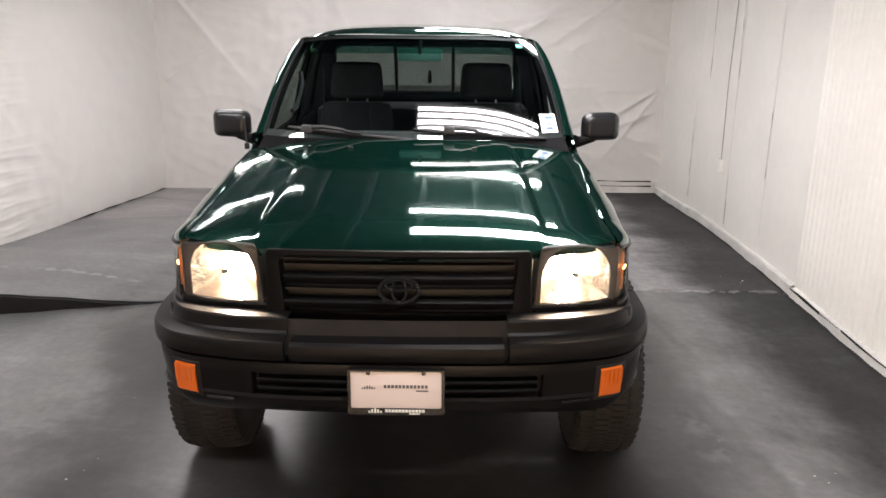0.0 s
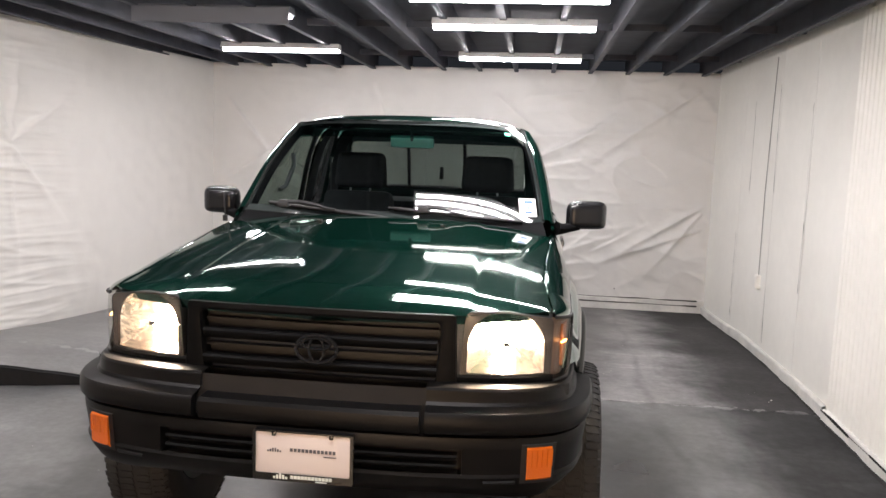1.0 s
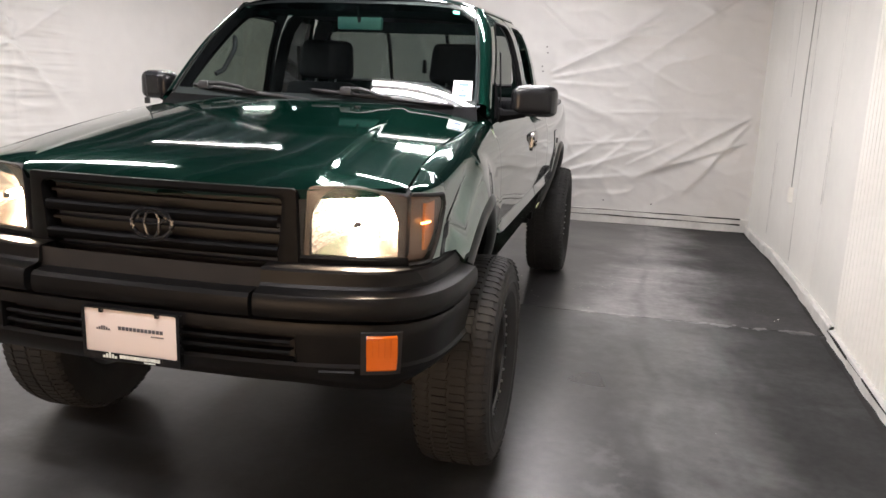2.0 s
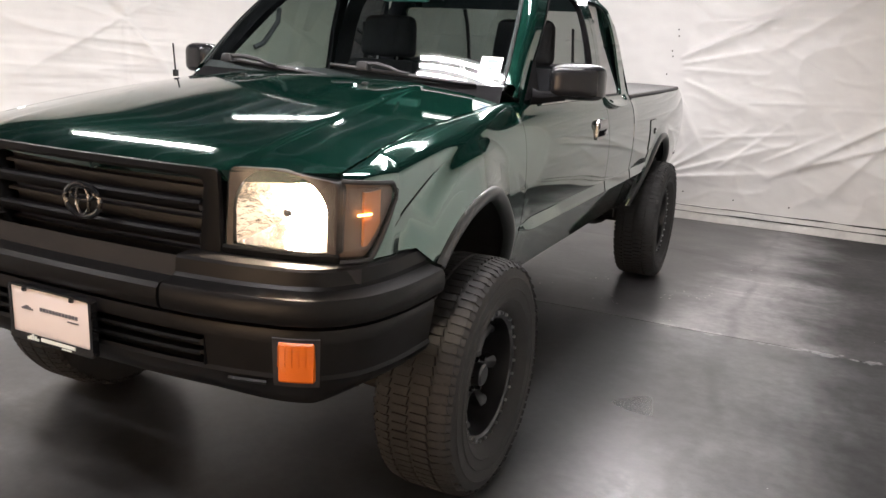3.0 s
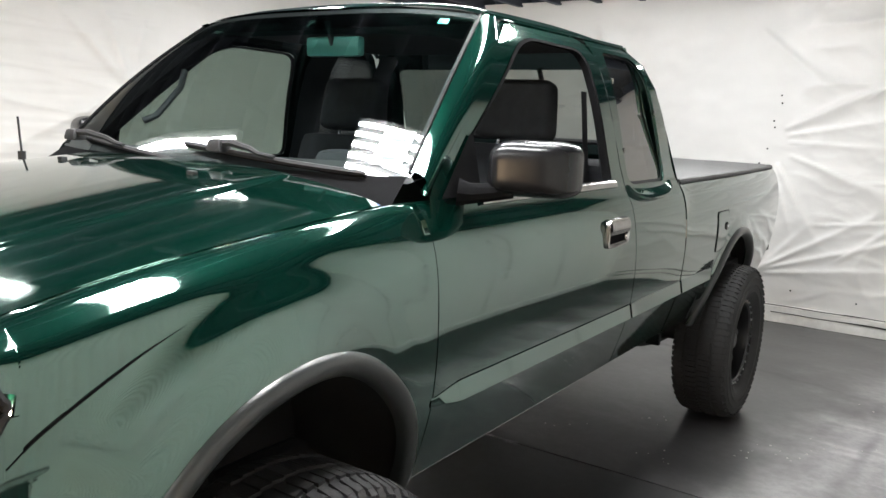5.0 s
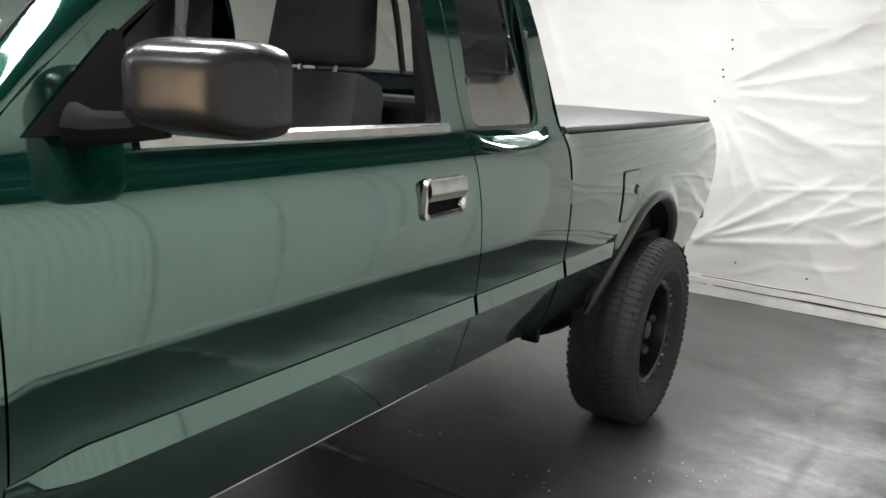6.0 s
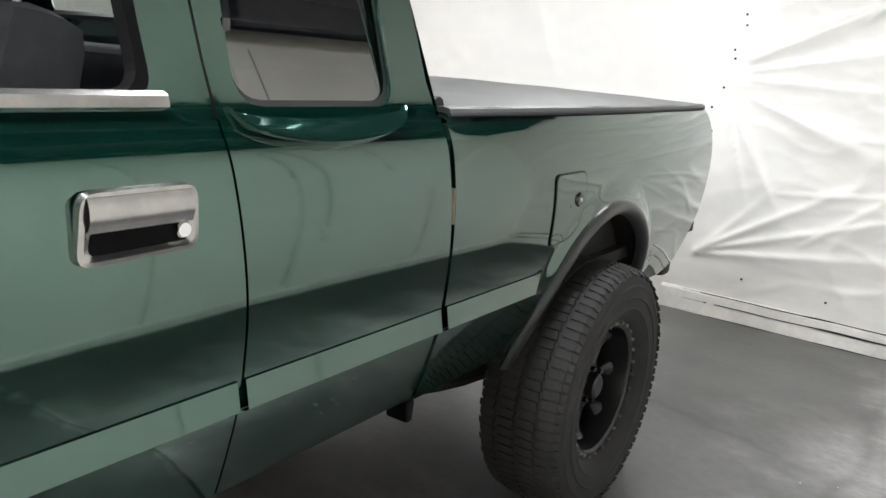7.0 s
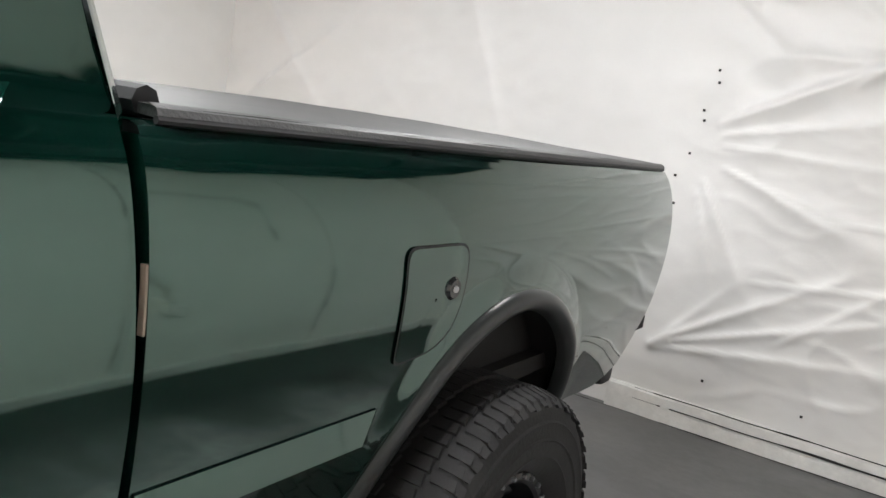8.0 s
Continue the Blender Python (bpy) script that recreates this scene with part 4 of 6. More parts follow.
def build_glasshouse():
    g = Sheet().grid([[ws_point(u, v) for v in lin(-0.02, 1, 22)] for u in lin(-1, 1, 32)]).make("windshield", WINDSHIELD, truck, sharp=0)
    g.visible_shadow = False
    # black band round the glass and a green sun strip
    band = Sheet().grid([[ws_point(u, v, -0.003) for v in lin(0.965, 1.0, 3)] for u in lin(-1, 1, 32)])
    band.grid([[ws_point(u, v, -0.003) for v in lin(-0.02, 0.045, 4)] for u in lin(-1, 1, 32)])
    for a in (-1, 1):
        band.grid([[ws_point(a * u, v, -0.003) for v in lin(0.0, 1, 12)] for u in lin(0.97, 1, 3)])
    band.make("windshield_band", BLACK, truck, "black ceramic band")
    strip = Sheet().grid([[ws_point(u, v, -0.005) for v in lin(0.80, 0.966, 5)] for u in lin(-0.957, 0.957, 32)]).make("sun_strip", SUNSTRIP, truck, "green tinted band", sharp=0)
    strip.visible_shadow = False
    # sticker and toll tag
    def on_glass(name, u0, u1, v0, v1, m, label):
        Sheet().grid([[ws_point(u, v, 0.002) for v in (v0, v1)] for u in (u0, u1)]).make(name, m, truck, label)
    on_glass("sticker", 0.845, 0.955, 0.030, 0.200, PAPER, "white paper sticker with blue marks")
    on_glass("toll_tag", 0.815, 0.862, 0.885, 0.925, TAG, "small bright green tag")
    for k, (a, b) in enumerate(((0.055, 0.080), (0.100, 0.118), (0.150, 0.178))):
        Sheet().grid([[ws_point(u, v, 0.0035) for v in (a, b)] for u in (0.880 + 0.012 * (k == 1), (0.925, 0.912, 0.935)[k])]).make("sticker_print", BLUEINK, truck, "blue printed bar")
    # roof
    rows = []
    for u in lin(-1, 1, 44):
        row = []
        for v in lin(0, 1, 36):
            y0 = 1.800 + 0.065 * u * u
            y1 = 2.915 - 0.035 * u * u
            y = y0 + (y1 - y0) * v
            zc = tab([(1.78, 1.824), (1.84, 1.846), (1.95, 1.862), (2.2, 1.873), (2.5, 1.872), (2.72, 1.855), (2.85, 1.832), (2.92, 1.80)], y - 0.05 * u * u * (1 - v))
            ze = 1.797
            xe = 0.598 + (0.606 - 0.598) * smooth(0, 0.12, v)
            a = abs(u)
            z = zc - (zc - ze) * (0.35 * a ** 2 + 0.65 * a ** 7)
            row.append((u * xe, y, z))
        rows.append(row)
    Sheet().grid(rows).make("roof", PAINT, truck)
    for sd in (-1, 1):
        # drip rail between roof and doors
        path = [(sd * (side_x(y, z) - 0.009), y, z - 0.006) for y, z in [(1.39, 1.345), (1.60, 1.528), (1.76, 1.666), (1.84, 1.730), (1.90, 1.770), (1.97, 1.795), (2.06, 1.804), (2.2, 1.806), (2.5, 1.806), (2.76, 1.803), (2.83, 1.798), (2.875, 1.782)]]
        Sheet().tube(path, 0.009, 8).make("drip_rail", PAINT, truck)
        rows = []
        for y in lin(1.86, 2.872, 20):
            rows.append([(sd * 0.572, y, 1.812), (sd * 0.600, y, 1.807), (sd * (side_x(y, 1.795) + 0.001), y, 1.795)])
        Sheet().grid(rows).make("roof_edge", PAINT, truck)
    # back of the cab with its sliding window
    o = rpoly([(-0.62, 1.20), (0.62, 1.20), (0.60, 1.80), (-0.60, 1.80)], 0.05)
    i = rpoly([(-0.60, 1.425), (0.60, 1.425), (0.575, 1.725), (-0.575, 1.725)], 0.05)
    def back(x, z):
        return (x, tab([(1.2, 3.145), (1.30, 3.125), (1.48, 3.078), (1.65, 3.029), (1.735, 2.976), (1.80, 2.905)], z), z)
    cb = Sheet().ring(o, i, 4, back).make("cab_back", PAINT, truck)
    rg = Sheet().grid([[back(x, z) for z in lin(1.425, 1.725, 4)] for x in lin(-0.59, 0.59, 4)]).make("rear_window", REARGLASS, cb, sharp=0)
    rg.visible_shadow = False
    for x in (-0.19, 0.19):
        Sheet().tube([back(x, z) for z in lin(1.425, 1.725, 4)], 0.012, 6).make("window_bar", BLACK, cb)
    Sheet().tube([back(x, 1.43) for x in lin(-0.59, 0.59, 3)], 0.012, 6).make("window_bar", BLACK, cb)
    part("slider_latch", block((0.030, 0.022, 0.085), (0.035, back(0, 1.53)[1] - 0.014, 1.53), taper=(0.7, 0.8)), BLACK, cb, bevel=0.006)
    # headliner
    Sheet().grid([[(x, y, 1.785) for y in lin(1.92, 2.90, 6)] for x in lin(-0.58, 0.58, 6)]).make("headliner", FABRIC, truck)


SUNSTRIP = glass("green_sun_strip", (0.25, 0.52, 0.46), 0.05)
PAPER = mat("white_paper", (0.75, 0.8, 0.78), 0.5)
TAG = mat("green_tag", (0.02, 0.55, 0.36), 0.4)
BLUEINK = mat("blue_ink", (0.05, 0.12, 0.5), 0.5)
build_glasshouse()
for sd in (1, -1):
    build_door(sd)
    build_cab_side(sd)
    build_pillar(sd)
    # sill below the doors
    Sheet().grid([[(sd * (side_x(y, 0.655) - 0.004), y, 0.662), (sd * (side_x(y, 0.655) - 0.012), y, 0.648), (sd * (side_x(y, 0.655) - 0.03), y, 0.640), (sd * 0.70, y, 0.615), (sd * 0.58, y, 0.60)]
                  for y in lin(1.31, 3.15, 24)]).make("rocker", PAINT, truck)
    # chrome stands in for the thin white highlight along the pinch seam
    Sheet().grid([[(sd * (side_x(y, 0.655) - 0.028), y, 0.642), (sd * (side_x(y, 0.655) - 0.026), y, 0.632), (sd * (side_x(y, 0.655) - 0.036), y, 0.630)] for y in lin(1.36, 2.50, 12)]
                 ).make("rocker_edge", SATINCHROME, truck, "pinch seam with chrome for its highlight")


def build_bed(sd):
    bottom = [(3.130, 0.655), (3.22, 0.655), (3.34, 0.655), (3.48, 0.655)] + arch_line(1, 34) + [(4.44, 0.655), (4.55, 0.655), (4.68, 0.640), (4.80, 0.630), (4.90, 0.640), (4.98, 0.665)]
    n = len(bottom)
    rows = []
    for i, b in enumerate(bottom):
        t = i / (n - 1)
        ty = 0.5 * (3.125 + (5.065 - 3.125) * t) + 0.5 * max(3.125, min(5.065, b[0]))
        if i == 0:
            ty = 3.118
        if i == n - 1:
            ty = 5.065
        row = []
        for v in lin(0, 1, 34):
            z = b[1] + (1.268 - b[1]) * v
            y = b[0] + (ty - b[0]) * smooth(0, 1, v) + 0.05 * smooth(4.6, 5.06, b[0]) * math.sin(math.pi * min(1, v * 1.0)) * 1.0
            row.append((sd * side_x(y, z), y, z))
        rows.append(row)
    bed = Sheet().grid(rows, edge=(-sd * 0.03, 0, 0)).make("bed_side", PAINT, truck, shell=side_normal)
    # rolled top rail
    Sheet().grid([[(sd * (side_x(y, 1.268) + 0.0), y, 1.268), (sd * (side_x(y, 1.268) - 0.006), y, 1.277), (sd * (side_x(y, 1.268) - 0.022), y, 1.281), (sd * (side_x(y, 1.268) - 0.06), y, 1.281)] for y in lin(3.121, 5.06, 30)]
                 ).make("bed_rail", PAINT, bed)
    # fuel flap
    if sd > 0:
        out = rpoly([(3.575, 0.945), (3.69, 0.955), (3.755, 1.02), (3.76, 1.135), (3.575, 1.135)], [0.02, 0.05, 0.05, 0.03, 0.025], 4, 4)
        inn = [mix3(p, (3.665, 1.045), 0.045) for p in out]
        Sheet().ring(out, inn, 1, lambda y, z: (sd * (side_x(y, z) + 0.0034), y, z)).make("flap_gap", BLACK, bed)
        Sheet().ring(inn, [mix3(p, (3.665, 1.045), 0.97) for p in inn], 4, lambda y, z: (sd * (side_x(y, z) + 0.0042), y, z)).make("fuel_flap", PAINT, bed)
        cx = side_x(3.712, 1.060) + 0.003
        Sheet().lathe([(0.0, 0.006), (0.016, 0.007), (0.021, 0.0)], (cx, 3.712, 1.060), 18).make("flap_lock", GLOSSBLACK, bed)
        Sheet().lathe([(0.0, 0.010), (0.0055, 0.010), (0.0065, 0.004)], (cx, 3.712, 1.060), 12).make("lock_core", STEEL, bed)
    mould(sd, 3.131, 3.560, bed, slant=0.035)
    # lower edge rolled under the panel, and the mount ahead of it
    Sheet().grid([[(sd * (side_x(y, 0.655) - 0.003), y, 0.662), (sd * (side_x(y, 0.655) - 0.010), y, 0.640), (sd * (side_x(y, 0.655) - 0.035), y, 0.622), (sd * (side_x(y, 0.655) - 0.12), y, 0.612)]
                  for y in lin(3.131, 3.56, 12)]).make("bed_sill", PAINT, bed)
    part("body_mount", block((0.06, 0.022, 0.05), (sd * 0.735, 3.112, 0.622), taper=(1.0, 1.5)), TRIM, truck, bevel=0.006)
    # reflection on the bed's front edge, painted as a beige strip
    Sheet().grid([[(sd * (side_x(3.131, z) - 0.0005 - 0.008 * k), 3.1165 - 0.001 * k, z) for z in lin(1.065, 1.14, 3)] for k in (0, 1)], edge=(0, 0.003, 0)).make("edge_reflection", BEIGE, bed, "beige painted reflection in the gap")
    # inner wall
    Sheet().grid([[(sd * (side_x(y, 1.25) - 0.07), y, z) for z in (0.75, 1.281)] for y in lin(3.17, 5.06, 4)]).make("bed_inner", UNDER, bed)


for sd in (1, -1):
    build_bed(sd)
part("bed_front", block((1.50, 0.02, 0.55), (0, 3.175, 1.0)), UNDER, truck)
part("bed_floor", block((1.5, 1.9, 0.04), (0, 4.12, 0.80)), UNDER, truck)
tg = part("tailgate", block((1.40, 0.05, 0.53), (0, 5.045, 1.0)), PAINT, truck, bevel=0.012)
part("tailgate_handle", block((0.22, 0.03, 0.07), (0, 5.075, 1.12)), BLACK, tg, bevel=0.008)
part("rear_bumper", block((1.36, 0.10, 0.11), (0, 5.03, 0.63)), BLACK, truck, bevel=0.02)


def build_cover():
    rows = []
    for x in lin(-0.755, 0.755, 24):
        row = []
        for y in lin(3.155, 5.055, 24):
            w = tab(WIDTH, y) - 0.060
            a = x / 0.755
            sag = 0.010 * math.sin(3.5 * (y - 3.1)) * (1 - a * a)
            z = 1.298 + 0.012 * (1 - a ** 4) - sag + 0.003 * noise.noise((x * 5, y * 5, 0))
            row.append((a * w, y, z))
        rows.append(row)
    c = Sheet().grid(rows, edge=(0, 0, -0.012)).make("bed_cover", COVER, truck, "grey vinyl soft bed cover")
    for sd in (1, -1):
        Sheet().grid([[(sd * (tab(WIDTH, y) - 0.056 + dx), y, z) for dx, z in ((-0.03, 1.282), (0.0, 1.282), (0.004, 1.288), (0.0, 1.296), (-0.012, 1.301), (-0.03, 1.300))] for y in lin(3.15, 5.06, 20)]
                     ).make("cover_rail", COVER, c)
        Sheet().tube([(sd * (tab(WIDTH, y) - 0.055), y, 1.2835) for y in lin(3.15, 5.05, 12)], 0.005, 6).make("cover_seal", BLACK, c)
    Sheet().tube([(x, 3.165, 1.300) for x in lin(-0.74, 0.74, 6)], 0.018, 8).make("cover_bow", BLACK, c)


build_cover()


# ---- front of the truck ----
NOSE = [(0.0, 0.130), (0.3, 0.137), (0.45, 0.150), (0.60, 0.175), (0.68, 0.197), (0.748, 0.229), (0.787, 0.28), (0.805, 0.345), (0.811, 0.43)]


def along(curve, n):
    """Points spread evenly along a plan curve given as (x, y) knots."""
    pts = []
    m = len(curve)
    for i in range(m - 1):
        for k in range(12):
            t = k / 12
            p0, p1, p2, p3 = curve[max(i - 1, 0)], curve[i], curve[i + 1], curve[min(i + 2, m - 1)]
            pts.append(tuple(0.5 * (2 * b + (c - a) * t + (2 * a - 5 * b + 4 * c - d) * t * t + (3 * b - a - 3 * c + d) * t ** 3) for a, b, c, d in zip(p0, p1, p2, p3)))
    pts.append(tuple(curve[-1]))
    ln = [0]
    for a, b in zip(pts, pts[1:]):
        ln.append(ln[-1] + math.hypot(b[0] - a[0], b[1] - a[1]))
    out = []
    for k in range(n + 1):
        s = ln[-1] * k / n
        i = 0
        while i < len(ln) - 2 and ln[i + 1] < s:
            i += 1
        t = (s - ln[i]) / (ln[i + 1] - ln[i])
        out.append(mix3(pts[i], pts[i + 1], t))
    return out


def with_normals(pts):
    res = []
    for i, p in enumerate(pts):
        a, b = pts[max(i - 1, 0)], pts[min(i + 1, len(pts) - 1)]
        d = Vector((b[0] - a[0], b[1] - a[1])).normalized()
        res.append((p, (d[1], -d[0])))
    return res


BUMP = [(0.0, 0.018), (0.3, 0.024), (0.5, 0.042), (0.62, 0.066), (0.72, 0.098), (0.785, 0.140), (0.838, 0.215), (0.866, 0.310), (0.877, 0.40), (0.882, 0.515)]
RIGHTHALF = with_normals(along(BUMP, 72))
CURVE = [((-p[0], p[1]), (-n[0], n[1])) for p, n in reversed(RIGHTHALF[1:])] + RIGHTHALF

bumper = new("front_bumper")
bumper.parent = truck


def sweep(cols, prof):
    return [[(p[0] + n[0] * d, p[1] + n[1] * d, z(p[0]) if callable(z) else z) for d, z in prof] for p, n in cols]


def foot(x):
    return 0.622 - 0.014 * smooth(0.45, 0.70, abs(x)) + 0.035 * smooth(0.74, 0.886, abs(x))


def build_bumper():
    # lower fascia, open in the middle
    up = [(-0.03, 0.824), (0.0, 0.820), (0.004, 0.808), (0.002, 0.785)]
    Sheet().grid(sweep([c for c in CURVE], up)).make("fascia_top", BUMPER, bumper)
    mid = [(0.002, 0.785), (-0.002, 0.757), (-0.006, 0.728), (-0.010, 0.700)]
    for sd in (1, -1):
        cols = [c for c in CURVE if c[0][0] * sd >= 0.468]
        rows = sweep(cols, mid)
        # keep the fascia's foot above the rising lower edge
        rows = [[(x, y, max(z, foot(x) + 0.02)) for x, y, z in r] for r in rows]
        Sheet().grid(rows).make("fascia_side", BUMPER, bumper)
        end = cols[0] if sd > 0 else cols[-1]
        (ex, ey), _ = end
        Sheet().grid([[(ex + sd * 0.0, ey - 0.002 + d, z) for z in lin(0.70, 0.785, 5)] for d in (0, 0.02, 0.06)]).make("opening_end", BUMPER, bumper)
    low = [(-0.010, 0.700), (-0.004, 0.690), (-0.010, 0.668), (-0.030, 0.64), (-0.05, 0.622), (-0.10, 0.618)]
    rows = []
    for (p, n) in CURVE:
        f = foot(p[0])
        rows.append([(p[0] + n[0] * d, p[1] + n[1] * d, max(f, z) if k < 2 else f + (z - 0.622) * max(0.1, (0.70 - f) / 0.078)) for k, (d, z) in enumerate(low)])
    Sheet().grid(rows).make("fascia_lip", BUMPER, bumper)
    Sheet().grid([[(x, 0.03 + 0.02, 0.785), (x, 0.09, 0.78), (x, 0.09, 0.70), (x, 0.05, 0.70)] for x in lin(-0.47, 0.47, 10)]).make("opening_back", BLACK, bumper)
    for z in (0.727, 0.757):
        Sheet().grid([[(p[0], p[1] + 0.004, z - 0.006), (p[0], p[1] + 0.0, z), (p[0], p[1] + 0.004, z + 0.006), (p[0], p[1] + 0.04, z + 0.004)] for p, n in CURVE if abs(p[0]) <= 0.468]).make("slat", TRIM, bumper)
    # centre bar
    Sheet().grid(sweep([c for c in CURVE if abs(c[0][0]) <= 0.363], [(-0.045, 0.898), (-0.004, 0.895), (0.008, 0.884), (0.012, 0.86), (0.008, 0.838), (0.0, 0.828), (-0.02, 0.826)]),
                 edge=(0, 0.02, 0)).make("centre_bar", BUMPER, bumper)
    # stepped end caps
    for sd in (1, -1):
        cols = [c for c in CURVE if c[0][0] * sd >= 0.366]
        cap = [(-0.085, 0.962), (-0.056, 0.960), (-0.048, 0.953), (-0.044, 0.918), (-0.036, 0.909), (-0.006, 0.904), (0.010, 0.900), (0.018, 0.889), (0.020, 0.862), (0.017, 0.842), (0.008, 0.832), (-0.02, 0.828)]
        Sheet().grid(sweep(cols, cap), edge=(0, 0.03, 0)).make("end_cap", BUMPER, bumper)
        # turn signal
        sel = [c for c in CURVE if 0.664 <= c[0][0] * sd <= 0.762]
        sg = Sheet().grid(sweep(sel, [(0.004, 0.790), (0.009, 0.784), (0.009, 0.735), (0.006, 0.690), (0.0, 0.684)]), edge=(0, 0.02, 0)).make("turn_signal", AMBER, bumper, "ribbed amber lens")
        sel2 = [c for c in CURVE if 0.650 <= c[0][0] * sd <= 0.776]
        Sheet().grid(sweep(sel2, [(0.001, 0.803), (0.006, 0.799), (0.004, 0.790), (0.000, 0.735), (-0.004, 0.684), (-0.008, 0.670)])).make("signal_surround", BLACK, sg, "dark recess frame")
        Sheet().grid(sweep([c for c in CURVE if 0.54 <= c[0][0] * sd <= 0.66], [(0.000, 0.684), (0.006, 0.679), (0.000, 0.672)])).make("signal_ledge", BUMPER, sg)
        for k in range(9):
            x = 0.672 + 0.0105 * k
            p, n = min(RIGHTHALF, key=lambda c: abs(c[0][0] - x))
            Sheet().tube([(sd * (p[0] + n[0] * 0.0095), p[1] + n[1] * 0.0095, 0.728), (sd * (p[0] + n[0] * 0.0105), p[1] + n[1] * 0.0105, 0.782)], 0.0012, 5).make("lens_rib", AMBER, sg)
    # inner filler that closes the bumper to the body
    Sheet().grid([[(p[0] * 0.98, p[1] + 0.06, z) for z in (0.64, 0.80, 0.955)] for p, n in CURVE if abs(p[0]) < 0.83]).make("bumper_core", UNDER, bumper)


build_bumper()


def build_plate():
    pl = part("licence_plate", block((0.300, 0.003, 0.150), (0.0, -0.012, 0.742)), PLATE, bumper, "white dealer plate", bevel=0.001)
    o = rpoly([(-0.158, 0.662), (0.158, 0.662), (0.158, 0.821), (-0.158, 0.821)], 0.008, 3, 3)
    i = rpoly([(-0.148, 0.686), (0.148, 0.686), (0.148, 0.816), (-0.148, 0.816)], 0.006, 3, 3)
    Sheet().ring(o, i, 2, lambda x, z: (x, -0.018, z)).rim([(x, -0.018, z) for x, z in o], (0, 0.02, 0)).make("plate_frame", GLOSSBLACK, pl, "black plate frame")
    for x in (-0.09, 0.09):
        part("plate_screw", block((0.014, 0.008, 0.012), (x, -0.020, 0.812)), GLOSSBLACK, pl, bevel=0.003)
    # unreadable-size lettering and mark as plain bars
    for k in range(12):
        part("print_bar", block((0.0088, 0.002, 0.0105), (-0.036 + 0.0122 * k, -0.0145, 0.762)), INK, pl)
    part("print_bar", block((0.040, 0.002, 0.0035), (0.085, -0.0145, 0.747)), INK, pl)
    for k in range(6):
        part("print_bar", block((0.0045, 0.002, 0.005 + 0.0035 * min(k, 5 - k, 2)), (-0.110 + 0.0078 * k, -0.0145, 0.755 + 0.0017 * min(k, 5 - k, 2))), INK, pl)
    for k in range(12):
        part("print_bar", block((0.0092, 0.002, 0.0100), (-0.032 + 0.0110 * k, -0.0195, 0.677)), PAPER, pl)
    part("print_bar", block((0.036, 0.002, 0.0035), (0.060, -0.0195, 0.667)), PAPER, pl)
    for k in range(5):
        part("print_bar", block((0.0065, 0.002, 0.007 + 0.005 * min(k, 4 - k)), (-0.088 + 0.0095 * k, -0.0195, 0.673 + 0.0025 * min(k, 4 - k))), PAPER, pl)


build_plate()


def nose_y(x):
    return tab(NOSE[:6], abs(x))


def build_grille():
    g = new("grille")
    g.parent = truck
    o = rpoly([(-0.452, 0.905), (0.452, 0.905), (0.442, 1.178), (-0.442, 1.178)], 0.012, 4, 8)
    i = rpoly([(-0.372, 0.900), (0.372, 0.900), (0.398, 1.150), (-0.398, 1.150)], 0.03, 4, 8)
    s = Sheet()
    rows = []
    for t, dy in ((0, 0.012), (0.06, 0.0), (0.6, -0.004), (0.92, 0.0), (1.0, 0.010)):
        rows.append([(*mix3(a, b, t)[:1], nose_y(mix3(a, b, t)[0]) + dy, mix3(a, b, t)[1]) for a, b in zip(o, i)])
    rows.append([(x, nose_y(x) + 0.06, z) for x, z in i])
    s.grid(rows, closed=True).make("grille_surround", TRIM, g)
    Sheet().grid([[(x, nose_y(x) + 0.065, z) for z in (0.88, 1.16)] for x in lin(-0.42, 0.42, 12)]).make("grille_back", BLACK, g)
    for zc, h, d in ((1.075, 0.016, -0.004), (0.988, 0.016, -0.004)):
        Sheet().grid([[(x, nose_y(x) + dy + d, zc + dz) for dy, dz in ((0.03, h), (0.006, h), (0.0, h * 0.55), (0.002, -h * 0.4), (0.010, -h), (0.03, -h))] for x in lin(-0.385, 0.385, 24)]).make("grille_bar", TRIM, g)
    for zc in (1.117, 1.032, 0.945):
        Sheet().grid([[(x, nose_y(x) + 0.03 + dy, zc + dz) for dy, dz in ((0.02, 0.006), (0.0, 0.004), (0.0, -0.004), (0.02, -0.006))] for x in lin(-0.385, 0.385, 16)]).make("grille_slat", BLACK, g)
    # oval badge as plain shapes
    e = new("badge")
    e.parent = g
    for rx, rz, cx, cz, r in ((0.066, 0.045, 0, 0, 0.0075), (0.024, 0.040, 0, 0, 0.005), (0.045, 0.018, 0, 0.018, 0.005)):
        pts = [(cx + 0.004 + rx * math.cos(a), 0.108, 1.050 + cz + rz * math.sin(a)) for a in lin(0, 2 * math.pi, 32)]
        Sheet().tube(pts, r, 8, caps=False).make("oval", GLOSSBLACK, e)


build_grille()


